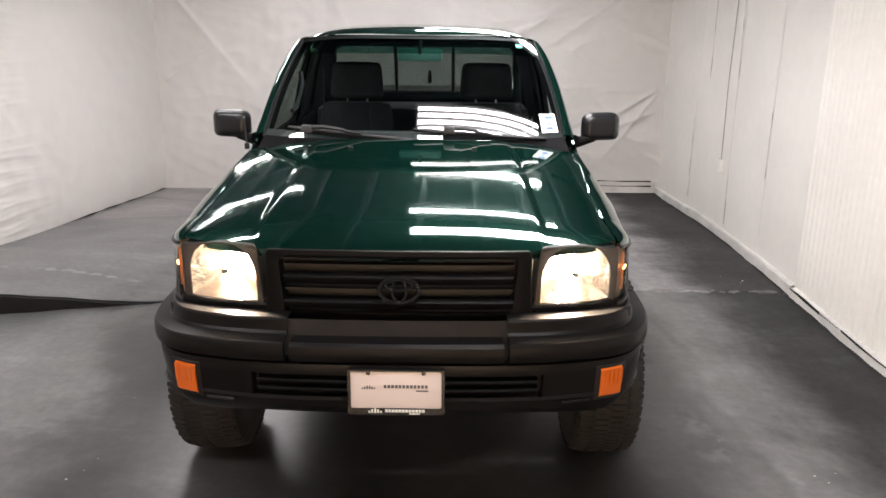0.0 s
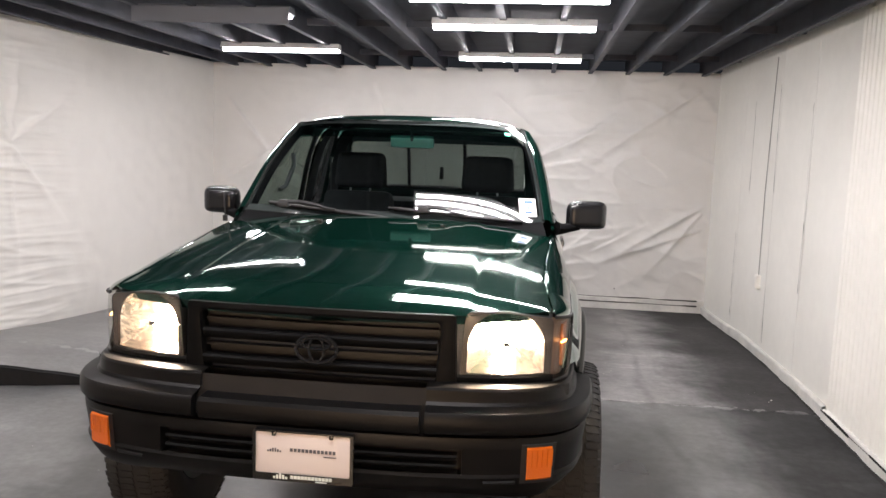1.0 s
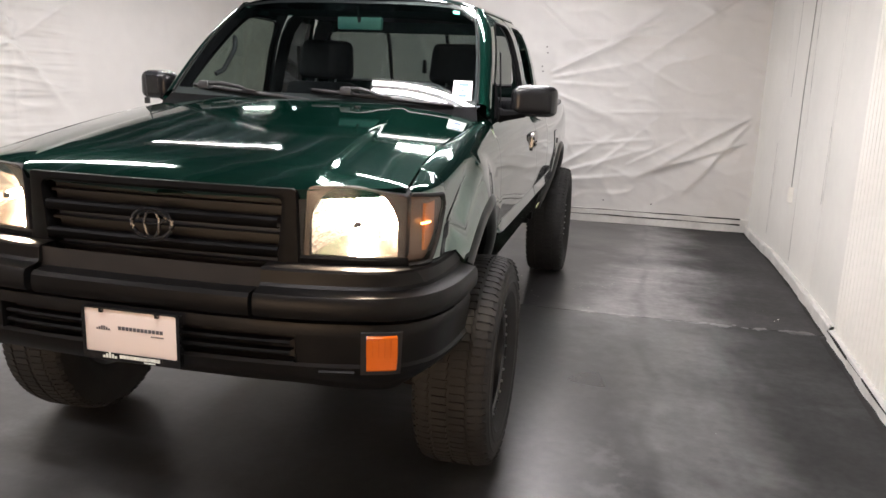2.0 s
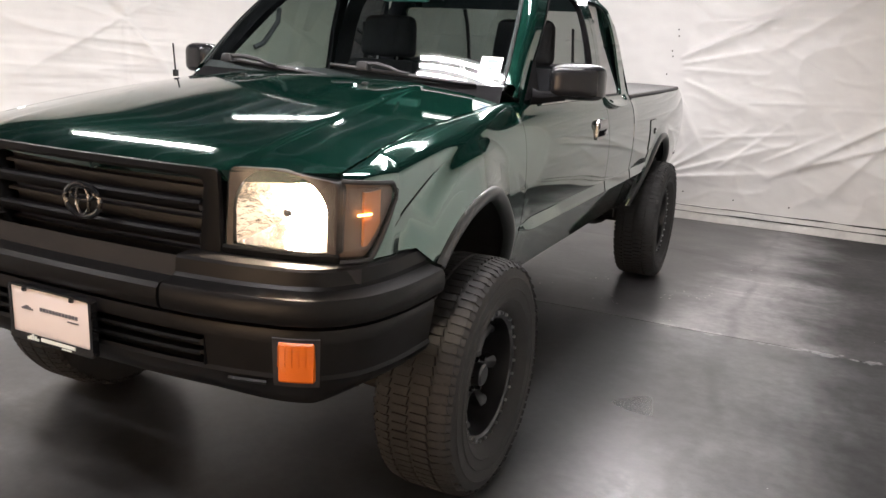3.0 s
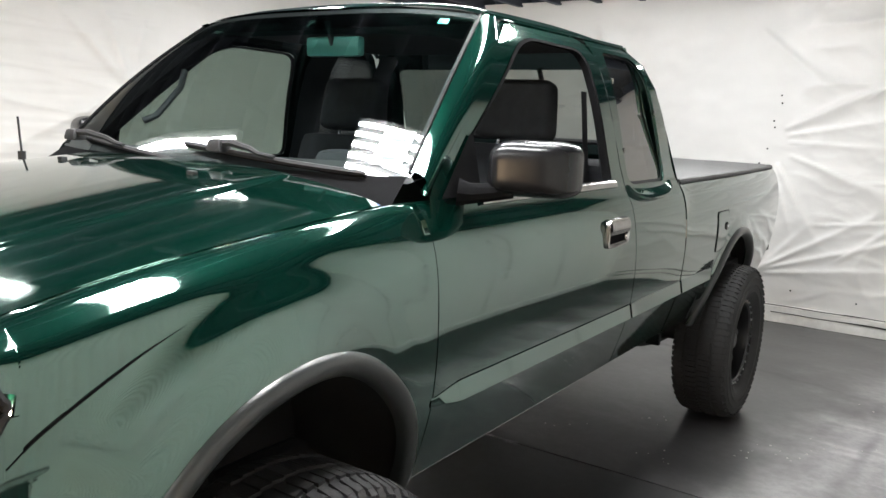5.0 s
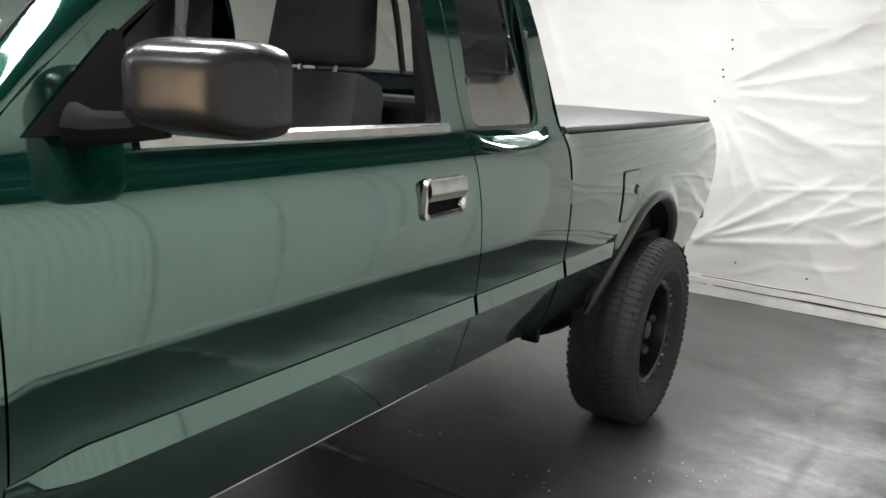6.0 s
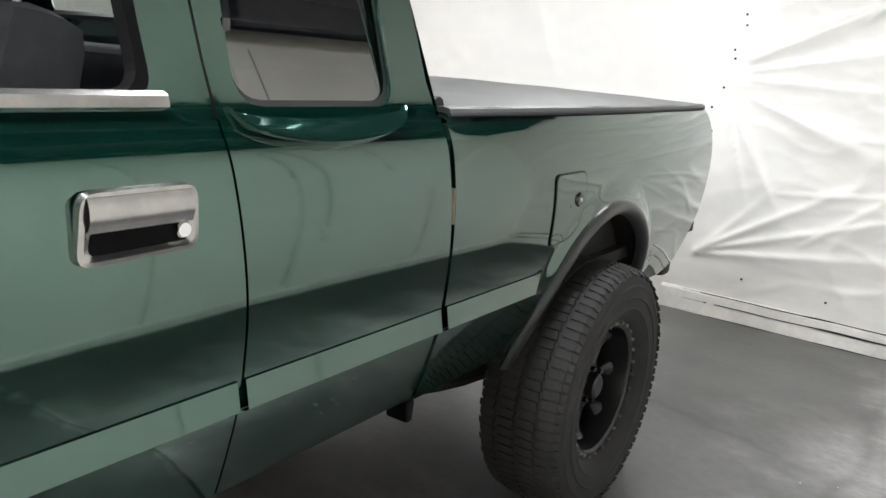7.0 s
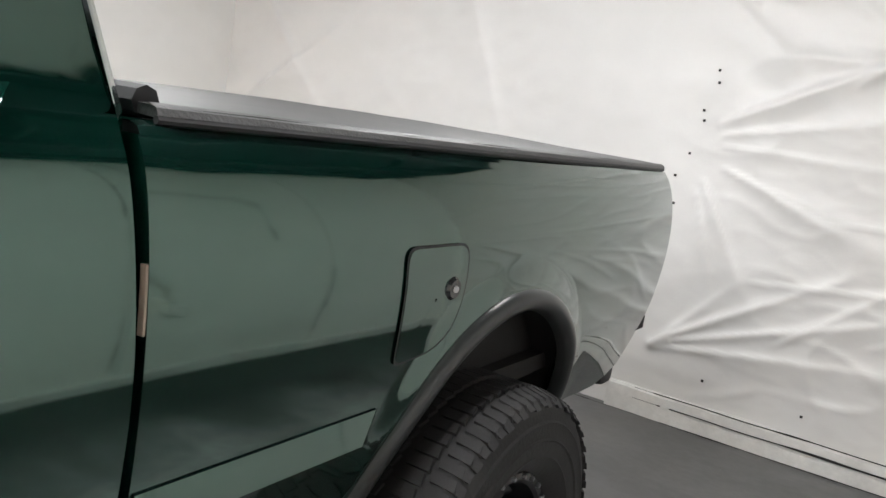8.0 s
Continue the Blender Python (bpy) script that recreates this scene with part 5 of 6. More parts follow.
def build_headlights():
    for sd in (1, -1):
        hl = new("headlight")
        hl.parent = truck
        hl["label"] = "clear lit headlight"
        # outline in x, z; follows the nose
        out = rpoly([(0.460, 0.984), (0.742, 0.982), (0.746, 1.166), (0.610, 1.190), (0.474, 1.186)], [0.012, 0.012, 0.02, 0.03, 0.02], 5, 6)
        lens_rows = []
        for t in lin(0, 1, 6):
            lens_rows.append([(sd * mix3(p, (0.602, 1.076), t)[0], nose_y(mix3(p, (0.602, 1.076), t)[0]) - 0.004 - 0.012 * math.sin(t * math.pi / 2), mix3(p, (0.602, 1.076), t)[1]) for p in out])
        ls = Sheet().grid(lens_rows, closed=True)
        lo = ls.make("lens", LENS, hl, "clear lens", sharp=0)
        lo.visible_shadow = False
        arch = []
        for x, z in out:
            d = math.hypot(x - 0.600, z - 1.072)
            k = min(0.965, 0.122 / (d if z > 1.05 else max(abs(x - 0.600), 1e-4)))
            arch.append((0.600 + (x - 0.600) * k, 1.072 + (z - 1.072) * k))
        wide = [(0.602 + (x - 0.602) * 1.02, 1.076 + (z - 1.076) * 1.015) for x, z in out]
        Sheet().ring(wide, arch, 2, lambda x, z: (sd * x, nose_y(x) + 0.006, z)).make("bezel", BEZEL, hl, "dark bezel")
        hs = Sheet().rim([(sd * (0.602 + (x - 0.602) * 1.012), nose_y(x) + 0.002, 1.076 + (z - 1.076) * 1.008) for x, z in out], (0, 0.15, 0))
        hs.make("housing", BLACK, hl)
        # reflector: bowl in the middle, stepped walls towards the outline
        rows = []
        for t in lin(0, 1, 12):
            row = []
            for k, p in enumerate(arch):
                q = mix3(p, (0.600, 1.074), t)
                dpt = 0.02 + 0.085 * (1 - (1 - t) ** 2)
                row.append((sd * q[0], nose_y(q[0]) + dpt, q[1]))
            rows.append(row)
        Sheet().grid(rows, closed=True).make("reflector", REFLECTOR, hl, "bright faceted reflector", sharp=8)
        Sheet().tube([(sd * 0.600, nose_y(0.600) + 0.108, 1.074), (sd * 0.600, nose_y(0.600) + 0.062, 1.074)], 0.013, 12).make("bulb", BULB, hl, "glowing bulb")
        part("bulb_cap", block((0.024, 0.01, 0.018), (sd * 0.600, nose_y(0.600) + 0.052, 1.074)), BLACK, hl, bevel=0.004)
        # black filler under and beside the lamp
        Sheet().grid([[(sd * x, nose_y(x) + dy, z) for dy, z in ((0.004, 0.986), (0.0, 0.978), (0.004, 0.958), (0.03, 0.940))] for x in lin(0.45, 0.752, 16)]).make("lamp_filler", TRIM, hl)
        # corner lamp
        wrap = [p for p in along(NOSE[4:], 40) if p[0] >= 0.748]
        nose_cols = with_normals(wrap)
        wrap = [p for p in wrap if p[1] <= 0.405]
        n = len(wrap) - 1
        top = lambda t: 1.167 - 0.016 * t - 0.022 * (1 - math.sqrt(1 - min(1.0, max(0.0, t - 0.85) / 0.15) ** 2))
        bot = lambda t: 0.972 + 0.140 * (max(0.0, t - 0.46) / 0.54) ** 1.25
        cl = new("corner_lamp")
        cl.parent = truck
        cols = with_normals(wrap)
        rows = [[(sd * (p[0] + nn[0] * 0.004 * math.sin(math.pi * v)), p[1] + nn[1] * 0.004 * math.sin(math.pi * v), bot(i / n) + (top(i / n) - bot(i / n)) * v) for v in lin(0, 1, 8)] for i, (p, nn) in enumerate(cols)]
        cls_ = Sheet().grid(rows, edge=lambda q: (q[0] * 0.975, q[1] + 0.02, q[2])).make("lens", LENS, cl, "clear ribbed lens", sharp=0)
        cls_.visible_shadow = False
        rows = [[(sd * (p[0] - nn[0] * (0.03 - 0.024 * i / n)), p[1] - nn[1] * (0.03 - 0.024 * i / n), bot(i / n) + (top(i / n) - bot(i / n)) * v) for v in lin(0, 1, 8)] for i, (p, nn) in enumerate(cols)]
        Sheet().grid(rows).make("reflector", CORNERREF, cl, "grey reflector")
        am = [(i, c) for i, c in enumerate(cols) if 0.36 < i / n < 0.86]
        Sheet().grid([[(sd * (p[0] - nn[0] * 0.012), p[1] - nn[1] * 0.012, bot(i / n) + (top(i / n) - bot(i / n)) * v) for v in lin(0.14, 0.88, 6)] for i, (p, nn) in am], edge=lambda q: (q[0] * 0.97, q[1] + 0.01, q[2])).make("amber_insert", AMBERREF, cl, "amber reflector")
        Sheet().tube([(sd * (p[0] - nn[0] * 0.007), p[1] - nn[1] * 0.007, 1.082) for p, nn in cols[int(n * 0.28):int(n * 0.58)]], 0.0032, 8).make("side_bulb", AMBERBULB, cl, "glowing amber bulb")
        # black seal round the corner lamp
        path = [(sd * (p[0] + 0.002), p[1], bot(i / n) - 0.006) for i, (p, nn) in enumerate(cols)]
        path += [(sd * (cols[-1][0][0] + 0.002), cols[-1][0][1] + 0.006, z) for z in lin(bot(1), top(1), 3)]
        path += [(sd * (p[0] + 0.002), p[1], top(i / n) + 0.005) for i, (p, nn) in reversed(list(enumerate(cols)))]
        Sheet().tube(path, 0.0065, 6).make("lamp_seal", BLACK, cl)
        # fender nose between the corner lamp and the hood seam, shaped like the fender's own front edge
        vs = lin(0.4, 1, 240)
        k0 = min(range(241), key=lambda k: abs(fender_point(sd, (0.385, 0.968), 0.44, vs[k])[2] - top(1.0) - 0.006))
        vs = [vs[int(round(k0 + (240 - k0) * k / 14))] for k in range(15)]
        front = [fender_point(sd, (0.385, 0.968), 0.44, v) for v in vs]
        f0, f1 = Vector(front[0]), Vector(front[-1])
        rows = []
        for i, (p, nn) in enumerate(cols):
            u = i / n
            yb = 0.252 + (0.44 - 0.252) * u
            xb = tab(SEAM, yb) + 0.003
            pa = Vector((sd * (p[0] + 0.001), p[1] + 0.002, top(min(u, 0.85)) + 0.006)).lerp(f0, smooth(0.5, 1.0, u))
            pb = Vector((sd * xb, yb, hood_z(xb, yb) - 0.001)).lerp(f1, smooth(0.5, 1.0, u))
            rows.append([tuple(a + (b - a) * (q - r) / (t - r) for a, b, q, r, t in zip(pa, pb, f, f0, f1)) for f in front])
        for k in (1, 2, 3):
            rows.append([tuple(Vector(fender_point(sd, (0.385 + 0.035 * k, 0.967), 0.44 + 0.011 * k, v)) + Vector((sd * 0.0005, 0, 0.0006))) for v in vs])
        Sheet().grid(rows).make("fender_nose", PAINT, truck)
        # body below the corner lamp
        rows = []
        for i, (p, nn) in enumerate(nose_cols):
            if p[1] < 0.425:
                w = smooth(0.33, 0.395, p[1])
                row = []
                zb = bot(min(1.0, i / n)) - 0.004
                for d, z in [(0.002, zb + (0.975 - zb) * q) for q in (0, 0.2, 0.4, 0.6, 0.8)] + [(0.001, 0.9745 if zb > 0.975 else zb - 0.001), (0.004, 0.945)]:
                    x = p[0] - nn[0] * d
                    row.append((sd * (x + w * (side_x(p[1], max(z, 0.97)) + 0.0022 - x)), p[1] - nn[1] * d * (1 - w), z))
                rows.append(row)
        h = int(len(rows) * 0.42)
        Sheet().grid(rows[:h + 1]).make("lamp_apron", TRIM, truck)
        Sheet().grid(rows[h:]).make("lamp_apron", PAINT, truck)
        # beam
        ld = bpy.data.lights.new("headlight_beam", "SPOT")
        ld.energy, ld.color, ld.spot_size, ld.spot_blend, ld.shadow_soft_size = HEADLAMP_WATTS, (1.0, 0.68, 0.42), radians(30), 1.0, 0.05
        lob = new("headlight_beam", ld)
        lob.matrix_world = look((sd * 0.60, 0.12, 1.075), (sd * 0.60, -4.0, 1.12))


REFLECTOR = mat("headlight_reflector", (0.90, 0.81, 0.73), 0.16, 1.0, bump=0.5, bump_scale=40)
BEZEL = mat("dark_bezel", (0.022, 0.015, 0.012), 0.4, 0.0)
CORNERREF = mat("corner_reflector", (0.13, 0.085, 0.06), 0.35, 0.3, bump=0.2, bump_scale=60)
AMBERBULB = mat("amber_bulb", (1, 0.5, 0.1), 0.3, emit=(1.0, 0.45, 0.12), power=14.0)
AMBERREF = mat("amber_reflector", (0.48, 0.17, 0.045), 0.3, 0, 0.2, bump=0.15, bump_scale=90)
build_headlights()


# ---- wheels ----
def wheel_meshes():
    R = TYRE_R
    # outer face towards +x; x = 0 at the tyre's middle plane, half width 0.135
    carcass = [(0.215, 0.080), (0.226, 0.100), (0.245, 0.119), (0.262, 0.127), (0.266, 0.131), (0.270, 0.129), (0.298, 0.132), (0.302, 0.1355), (0.306, 0.132), (0.334, 0.131), (0.338, 0.133), (0.342, 0.129), (0.362, 0.124), (R - 0.016, 0.115), (R - 0.007, 0.100), (R - 0.006, 0.0),
               (R - 0.007, -0.100), (R - 0.016, -0.115), (0.362, -0.124), (0.30, -0.132), (0.24, -0.12), (0.212, -0.098)]
    t = Sheet().lathe(carcass, (0, 0, 0), 64)
    blocks = Sheet()
    n = 84
    for k in range(n):
        a = 2 * math.pi * k / n
        for x0, w, ln, ph in ((0.093, 0.050, 0.84, 0.0), (-0.093, 0.050, 0.84, 0.5), (0.033, 0.056, 0.88, 0.5), (-0.033, 0.056, 0.88, 0.0)):
            am = a + ph * 2 * math.pi / n
            half = math.pi / n * ln
            skew = 0.003 if x0 > 0 else -0.003
            edge = abs(x0) > 0.06
            vs = []
            for rr, sh in ((R - 0.012, 1.0), (R, 0.92)):
                for da, dx in ((-half, -w / 2), (half, -w / 2), (half, w / 2), (-half, w / 2)):
                    x = x0 + dx * sh + (skew if da > 0 else -skew)
                    r2 = rr - (0.010 if edge and abs(x) > 0.10 else 0.0)
                    vs.append((x, r2 * math.cos(am + da * sh), r2 * math.sin(am + da * sh)))
            b = len(blocks.v)
            blocks.v.extend(vs)
            blocks.f.extend([(b + 4, b + 5, b + 6, b + 7), (b, b + 1, b + 5, b + 4), (b + 1, b + 2, b + 6, b + 5), (b + 2, b + 3, b + 7, b + 6), (b + 3, b, b + 4, b + 7)])
        # shoulder lugs that run down the sidewall
        half = math.pi / n * (0.76 if k % 2 else 0.68)
        depth = 0.016 if k % 2 else 0.010
        for sx in (1, -1):
            b = len(blocks.v)
            for rr, x in ((R - 0.010, 0.113), (R - 0.010 - depth, 0.1285)):
                for da in (-half, half):
                    blocks.v.append((sx * (x + 0.001), rr * math.cos(a + da), rr * math.sin(a + da)))
            for rr, x in ((R - 0.024, 0.100), (R - 0.014 - depth, 0.118)):
                for da in (-half, half):
                    blocks.v.append((sx * x, rr * math.cos(a + da), rr * math.sin(a + da)))
            blocks.f.extend([(b, b + 1, b + 3, b + 2), (b, b + 2, b + 6, b + 4), (b + 1, b + 5, b + 7, b + 3), (b + 2, b + 3, b + 7, b + 6), (b, b + 4, b + 5, b + 1)])
    rim = Sheet()
    rim.lathe([(0.226, 0.070), (0.226, 0.088), (0.220, 0.096), (0.206, 0.096), (0.198, 0.090), (0.194, 0.075), (0.186, 0.04), (0.180, -0.09), (0.21, -0.10)], (0, 0, 0), 56)
    rim.lathe([(0.0, -0.01), (0.08, -0.012), (0.19, -0.04)], (0, 0, 0), 24)
    bolt = Sheet().lathe([(0.0, 0.008), (0.0045, 0.008), (0.006, 0.004), (0.006, -0.002)], (0.096, 0.2135, 0), 6)
    spoke = Sheet()
    for ca, sa in ((1.0, 0.0),):
        rows = []
        for r, w, x in ((0.055, 0.026, 0.034), (0.09, 0.020, 0.024), (0.14, 0.018, 0.020), (0.175, 0.024, 0.028), (0.194, 0.032, 0.044)):
            row = []
            for d, dx in ((-w, -0.028), (-w * 0.8, 0.0), (-w * 0.25, 0.006), (w * 0.25, 0.006), (w * 0.8, 0.0), (w, -0.028)):
                row.append((x + dx, r * ca - d * sa, r * sa + d * ca))
            rows.append(row)
        spoke.grid(rows)
    hub = Sheet().lathe([(0.0, 0.076), (0.030, 0.076), (0.038, 0.070), (0.042, 0.042), (0.072, 0.038), (0.078, 0.01)], (0, 0, 0), 24)
    nut = Sheet().lathe([(0.0, 0.022), (0.008, 0.022), (0.010, 0.016), (0.010, 0.0)], (0.038, 0.057, 0), 6)
    return [("tyre", t, RUBBER, "worn black all-terrain tyre", 1), ("tread", blocks, RUBBER, "", 1), ("rim", rim, RIM, "black wheel with a bolted ring", 1), ("ring_bolt", bolt, STEEL, "bright bolt", 28),
            ("spoke", spoke, RIM, "", 8), ("hub_cap", hub, RIM, "", 1), ("wheel_nut", nut, GLOSSBLACK, "", 6)]


WHEEL = wheel_meshes()
shared = {}
for yy in (HUB_F, HUB_R):
    for sd in (1, -1):
        w = new("wheel")
        w.parent = truck
        w.matrix_basis = pose(sd * (0.825 if yy < 2 else 0.80), yy, HUB_Z if yy < 2 else HUB_Z + 0.005, 17 * yy, 0, 0 if sd > 0 else 180)
        if yy > 2:
            w.matrix_basis = w.matrix_basis @ Matrix.Scale(0.975, 4)
        for nm, sh, m, lb, count in WHEEL:
            for k in range(count):
                if nm not in shared:
                    ob = sh.make(nm, m, w, lb, sharp=30)
                    shared[nm] = ob.data
                else:
                    ob = new(nm, shared[nm])
                    ob.parent = w
                    if lb:
                        ob["label"] = lb
                if count > 1:
                    ob.matrix_basis = pose(0, 0, 0, 360 * (k + 0.5) / count, 0, 0)
                if nm == "tread":
                    ob["kind"] = "stuff"


# ---- underbody ----
def build_under():
    for sd in (1, -1):
        part("frame_rail", block((0.08, 4.5, 0.13), (sd * 0.40, 2.7, 0.60)), UNDER, truck, bevel=0.01)
        Sheet().tube([(sd * 0.35, HUB_F, 0.46), (sd * 0.66, HUB_F, HUB_Z)], 0.03, 10).make("half_shaft", UNDER, truck)
        Sheet().tube([(sd * 0.38, HUB_F - 0.06, 0.38), (sd * 0.68, HUB_F, 0.33)], 0.025, 8).make("control_arm", UNDER, truck)
        Sheet().tube([(sd * 0.52, HUB_F + 0.03, 0.42), (sd * 0.50, HUB_F + 0.05, 0.82)], 0.04, 10).make("shock", UNDER, truck)
        Sheet().tube([(sd * 0.50, y, 0.52 - 0.10 * math.sin(math.pi * (y - 3.35) / 1.3)) for y in lin(3.35, 4.65, 10)], 0.03, 6).make("leaf_spring", UNDER, truck)
    Sheet().tube([(-0.68, HUB_R, HUB_Z), (0.68, HUB_R, HUB_Z)], 0.045, 12).make("rear_axle", UNDER, truck)
    Sheet().lathe([(0.0, -0.12), (0.08, -0.10), (0.13, -0.03), (0.13, 0.03), (0.08, 0.10), (0.0, 0.12)], (0.05, HUB_R, HUB_Z), 16).make("differential", UNDER, truck)
    part("floor_pan", block((1.40, 1.9, 0.04), (0, 2.3, 0.66)), UNDER, truck)
    part("engine_guard", block((0.70, 0.75, 0.03), (0, 0.72, 0.62), Matrix.Rotation(radians(4), 3, "X")), UNDER, truck, bevel=0.008)
    part("radiator_support", block((1.30, 0.04, 0.5), (0, 0.36, 0.88)), UNDER, truck)
    part("engine_block", block((0.66, 0.9, 0.42), (0, 0.80, 0.85)), UNDER, truck, bevel=0.03)
    Sheet().tube([(0.25, 1.2, 0.52), (0.28, 2.4, 0.52), (0.30, 3.3, 0.53)], 0.035, 10).make("exhaust_pipe", UNDER, truck)


build_under()


# ---- mirrors, wipers, aerial, cowl ----
def build_mirror(sd):
    m = new("side_mirror")
    m.parent = truck
    cx, cy, cz, wx, wz = 0.920, 1.60, 1.398, 0.098, 0.068
    rows = []
    prof = [(0.055, 0.90), (0.052, 0.965), (0.035, 0.99), (0.015, 1.0)]
    prof += [(0.015 - 0.072 * math.sin(a), max(0.0, math.cos(a)) ** 0.42) for a in lin(0.12, math.pi / 2, 18)]
    for dy, sc in prof:
        pts = rpoly([(-1, -1), (1, -1), (1, 1), (-1, 1)], [0.45, 0.45, 0.55, 0.65], 6, 5)
        rows.append([(sd * (cx + wx * sc * a), cy + dy + 0.030 * a * sc, cz + wz * sc * b ) for a, b in pts])
    Sheet().grid(rows, closed=True).make("housing", MIRRORSHELL, m, "satin black housing", sharp=60)
    Sheet().fill([(sd * (cx + wx * 0.88 * a), cy + 0.050 + 0.03 * a, cz + wz * 0.88 * b) for a, b in rpoly([(-1, -1), (1, -1), (1, 1), (-1, 1)], 0.5, 5, 4)]).make("mirror_glass", CHROME, m, "mirror glass")
    arm = [(sd * 0.775, 1.50, 1.338), (sd * 0.80, 1.515, 1.335), (sd * 0.84, 1.545, 1.340), (sd * 0.88, 1.575, 1.350)]
    Sheet().tube(arm, [0.034, 0.026, 0.022, 0.024], 10).make("mirror_arm", COWL, m)


for sd in (1, -1):
    build_mirror(sd)


def build_wipers():
    rows = []
    for u in lin(-1, 1, 30):
        w = ws_point(u * 0.985, -0.015, -0.002)
        y1 = 1.274 - 0.022 * abs(u) ** 7 - 0.004
        x = u * 0.74
        rows.append([(x, y1 - 0.01, hood_z(x, min(y1, 1.28)) - 0.028), (x, y1 + 0.012, hood_z(x, min(y1, 1.28)) - 0.034), w])
    Sheet().grid(rows).make("cowl", COWL, truck, "black cowl panel")
    for px, u0, v0, u1, v1 in ((-0.492, -0.83, 0.055, 0.01, -0.030), (0.166, 0.0, 0.060, 0.86, -0.030)):
        wp = new("wiper")
        wp.parent = truck
        a = Vector((px, 1.292, 1.412))
        blade = [Vector(ws_point(u0 + (u1 - u0) * t, v0 + (v1 - v0) * t, 0.012)) for t in lin(0, 1, 12)]
        b = blade[6] + Vector((0, -0.008, 0.010))
        part("wiper_cap", block((0.058, 0.050, 0.034), a + Vector((0, 0, 0.006)), taper=(0.75, 0.75)), BLACK, wp, bevel=0.010)
        Sheet().tube([a + Vector((0, 0, 0.012)), a.lerp(b, 0.4) + Vector((0, -0.006, 0.018)), a.lerp(b, 0.8) + Vector((0, -0.002, 0.010)), b, blade[7] + Vector((0, -0.006, 0.008))], [0.012, 0.010, 0.008, 0.006, 0.005], 6).make("wiper_arm", BLACK, wp)
        Sheet().tube(blade, [0.005] + [0.008] * 11 + [0.005], 6).make("wiper_blade", BLACK, wp)
        Sheet().tube([p + Vector((0, 0.003, -0.007)) for p in blade], 0.004, 5).make("rubber_edge", COWL, wp)
    for x in (-0.27, 0.277):
        part("washer_nozzle", block((0.022, 0.018, 0.010), (x, 1.12, hood_z(x, 1.12) + 0.004)), BLACK, truck, bevel=0.003)


build_wipers()
Sheet().tube([(-0.765, 1.27, 1.345), (-0.767, 1.267, 1.40), (-0.769, 1.264, 1.462)], 0.0035, 6).make("aerial", BLACK, truck, "short black aerial")
Sheet().tube([(-0.765, 1.27, 1.325), (-0.765, 1.27, 1.352)], 0.012, 10).make("aerial_base", BLACK, truck)


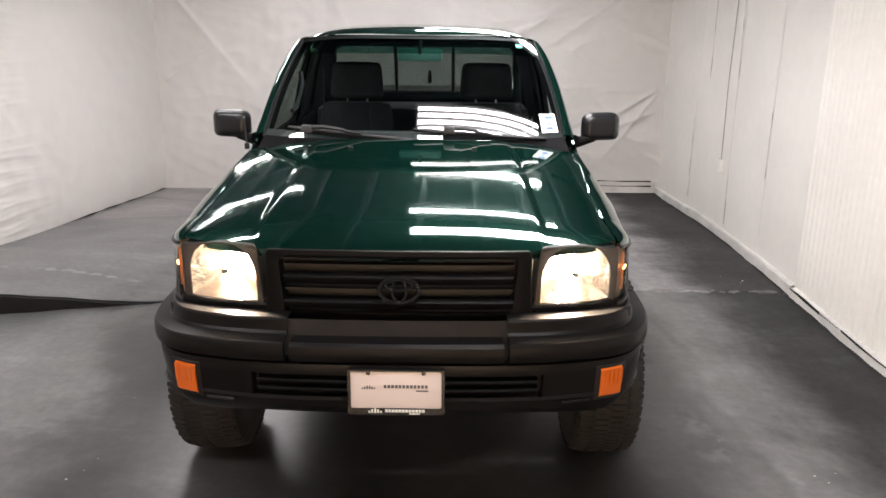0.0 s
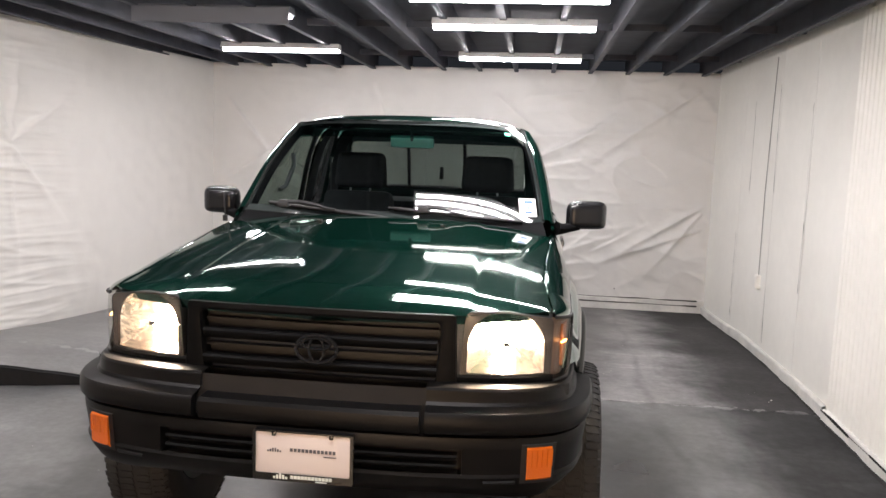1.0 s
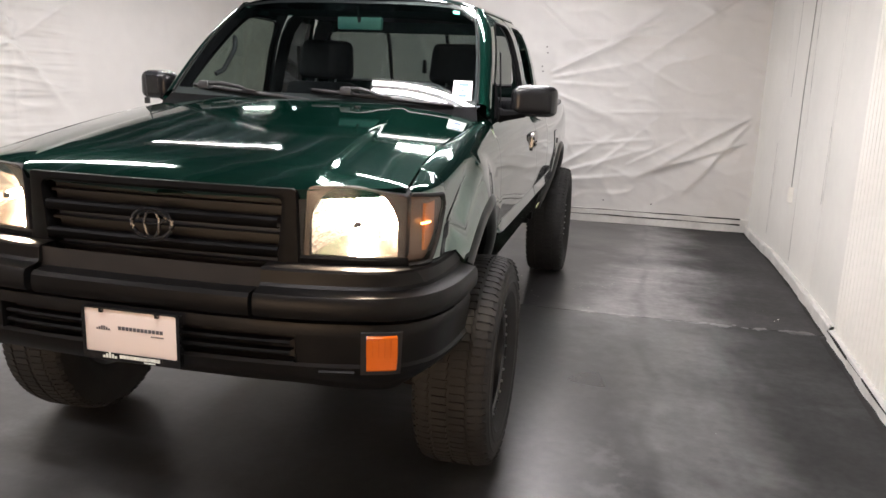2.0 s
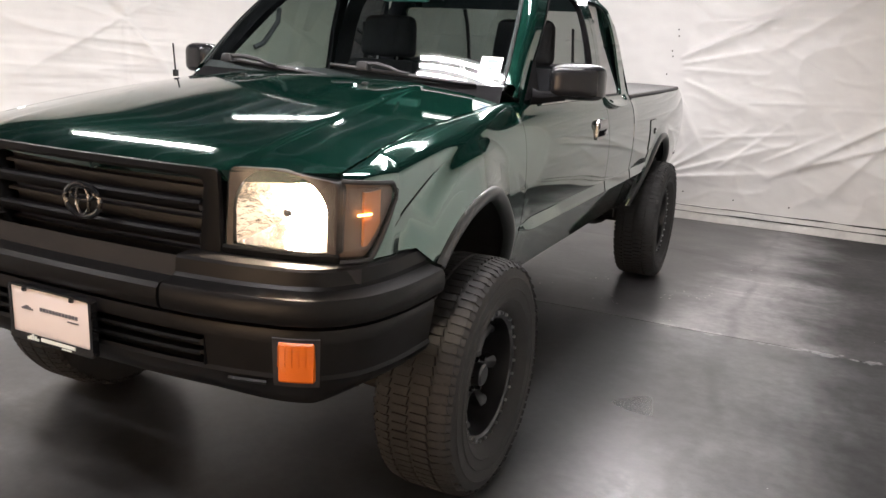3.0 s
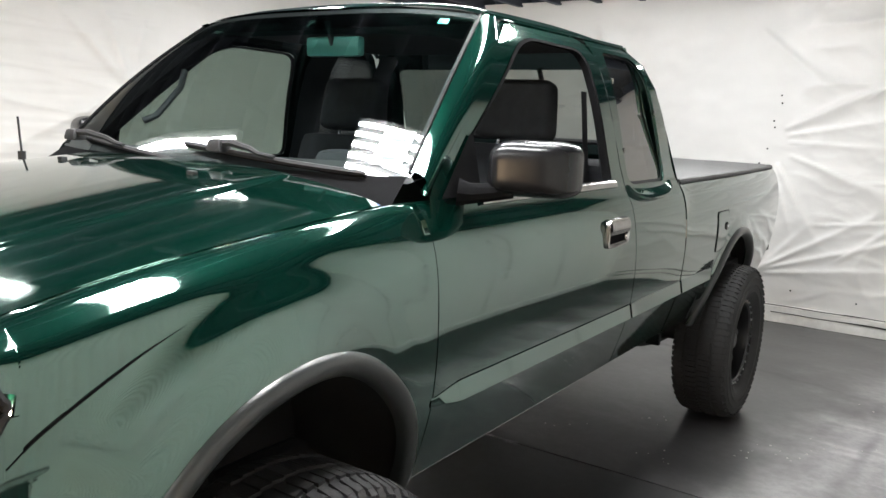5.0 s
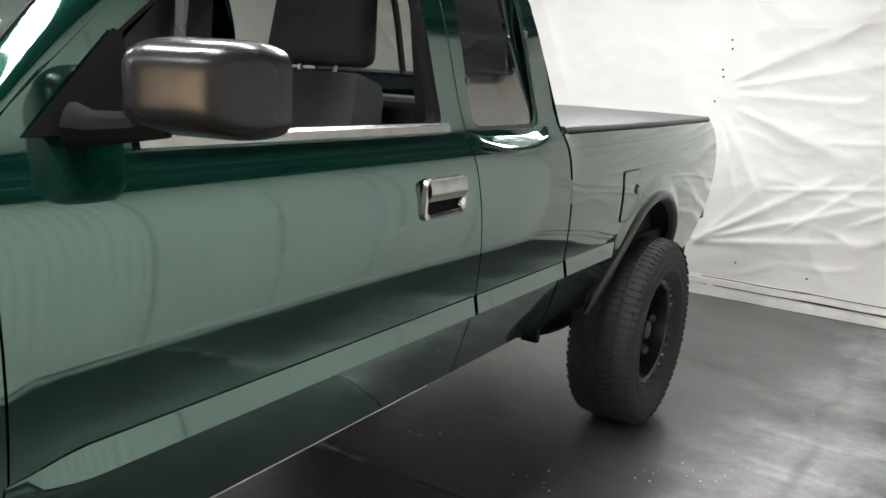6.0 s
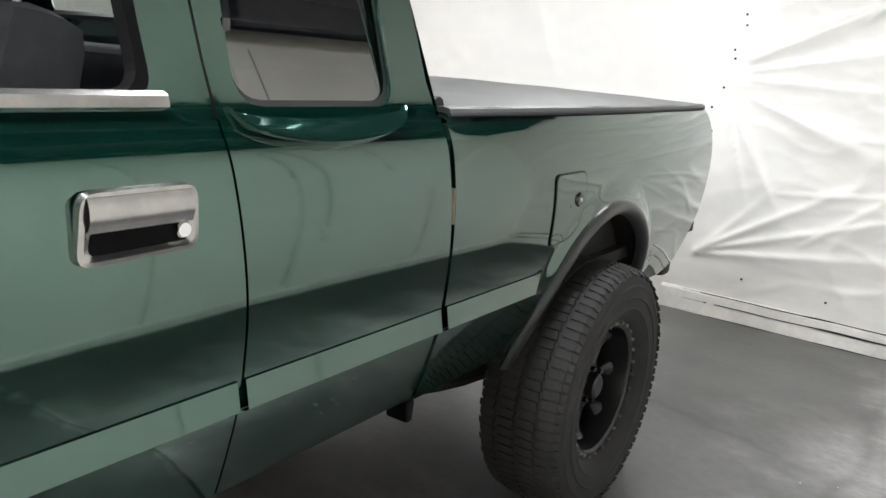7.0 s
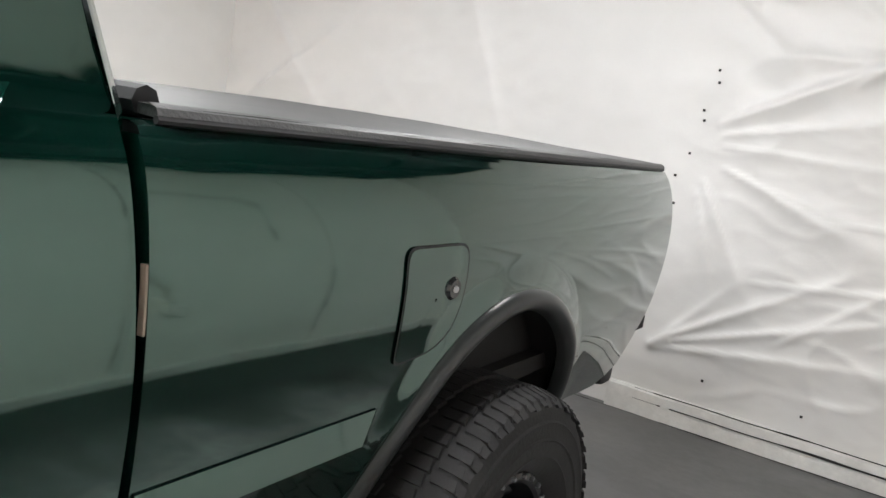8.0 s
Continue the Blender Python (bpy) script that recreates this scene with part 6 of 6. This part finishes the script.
# ---- cabin ----
def build_cabin():
    dash = Sheet()
    rows = []
    for x in lin(-0.70, 0.70, 24):
        rows.append([(x, 1.34 + 0.06 * (x / 0.7) ** 2, 1.355), (x, 1.50, 1.372), (x, 1.62, 1.366), (x, 1.68, 1.330), (x, 1.69, 1.20), (x, 1.64, 1.0)])
    dash.grid(rows).make("dashboard", DASHTOP, truck, "dark vinyl dashboard")
    part("instrument_hood", block((0.34, 0.14, 0.07), (0.38, 1.63, 1.375), taper=(0.85, 0.7)), DASH, truck, bevel=0.025)
    sw = new("steering_wheel")
    sw.parent = truck
    c = Vector((0.385, 1.80, 1.285))
    ax = Vector((0, 0.88, 0.47)).normalized()
    u, v = Vector((1, 0, 0)), ax.cross(Vector((1, 0, 0)))
    Sheet().tube([c + (u * math.cos(t) + v * math.sin(t)) * 0.185 for t in lin(0, 2 * math.pi, 36)], 0.015, 8, caps=False).make("wheel_rim", DASH, sw)
    for t in (math.pi * 0.05, math.pi * 0.95, math.pi * 1.5):
        Sheet().tube([c - ax * 0.02, c + (u * math.cos(t) + v * math.sin(t)) * 0.18], [0.03, 0.012], 8).make("wheel_spoke", DASH, sw)
    part("wheel_hub", block((0.15, 0.06, 0.12), c - ax * 0.02, Matrix.Rotation(radians(-28), 3, "X")), DASH, sw, bevel=0.025)
    for sx in (0.385, -0.385):
        s = new("seat")
        s.parent = truck
        part("cushion", block((0.50, 0.52, 0.16), (sx, 2.05, 0.98)), FABRIC, s, bevel=0.05)
        part("backrest", block((0.48, 0.15, 0.50), (sx, 2.36, 1.18), Matrix.Rotation(radians(-14), 3, "X"), taper=(0.86, 0.9)), FABRIC, s, bevel=0.05)
        part("headrest", block((0.32, 0.11, 0.215), (sx, 2.46, 1.548), Matrix.Rotation(radians(-8), 3, "X"), taper=(0.90, 0.85)), FABRIC, s, bevel=0.052, segments=4)
        for d in (-0.06, 0.06):
            Sheet().tube([(sx + d, 2.43, 1.40), (sx + d, 2.455, 1.49)], 0.006, 6).make("headrest_post", STEEL, s)
    part("rear_shelf", block((1.34, 0.42, 0.34), (0, 2.90, 1.19)), FABRIC, truck, bevel=0.03)
    # pillars seen from within and seat belts
    for sd in (1, -1):
        Sheet().grid([[(sd * (side_x(2.52, z) - 0.035), y, z) for z in lin(1.28, 1.78, 6)] for y in (2.44, 2.53, 2.60)]).make("pillar_trim", DASH, truck)
        Sheet().grid([[(sd * (side_x(3.0, z) - 0.03 - d), 2.97 - 0.18 * (z - 1.3) + d, z) for z in lin(1.28, 1.78, 6)] for d in (0.0, 0.02, 0.06)]).make("corner_trim", DASH, truck)
        Sheet().grid([[(sd * (side_x(y, 1.30) - 0.05), y, 1.31), (sd * (side_x(y, 0.9) - 0.06), y, 0.8)] for y in lin(2.55, 3.12, 4)]).make("side_card", DASH, truck)
        a, b = Vector((sd * 0.60, 2.53, 1.62)), Vector((sd * 0.62, 2.62, 1.0))
        Sheet().grid([[a, b], [a + Vector((0, 0.045, 0)), b + Vector((0, 0.045, 0))]]).make("seat_belt", BLACK, truck)
    # rear-view mirror
    rm = new("rear_view_mirror")
    rm.parent = truck
    part("mirror_body", block((0.23, 0.035, 0.065), (0.01, 1.90, 1.725)), MIRRORBACK, rm, bevel=0.014)
    Sheet().tube([(0.01, 1.89, 1.73), (0.01, 1.86, 1.80)], 0.01, 8).make("mirror_stem", DASH, rm)
    # grab handle on the passenger pillar
    Sheet().tube([(-0.62, 1.62, 1.46), (-0.60, 1.66, 1.48), (-0.585, 1.75, 1.58), (-0.60, 1.78, 1.64)], 0.012, 8).make("grab_handle", DASH, truck)


# teal puts the sun strip's tint into the shell's own colour
MIRRORBACK = mat("strip_tinted_mirror_shell", (0.07, 0.24, 0.21), 0.35)
DASHTOP = mat("dashboard_top", (0.06, 0.065, 0.065), 0.55, 0, 0, 10, 0.2, bump=0.1, bump_scale=250)
build_cabin()
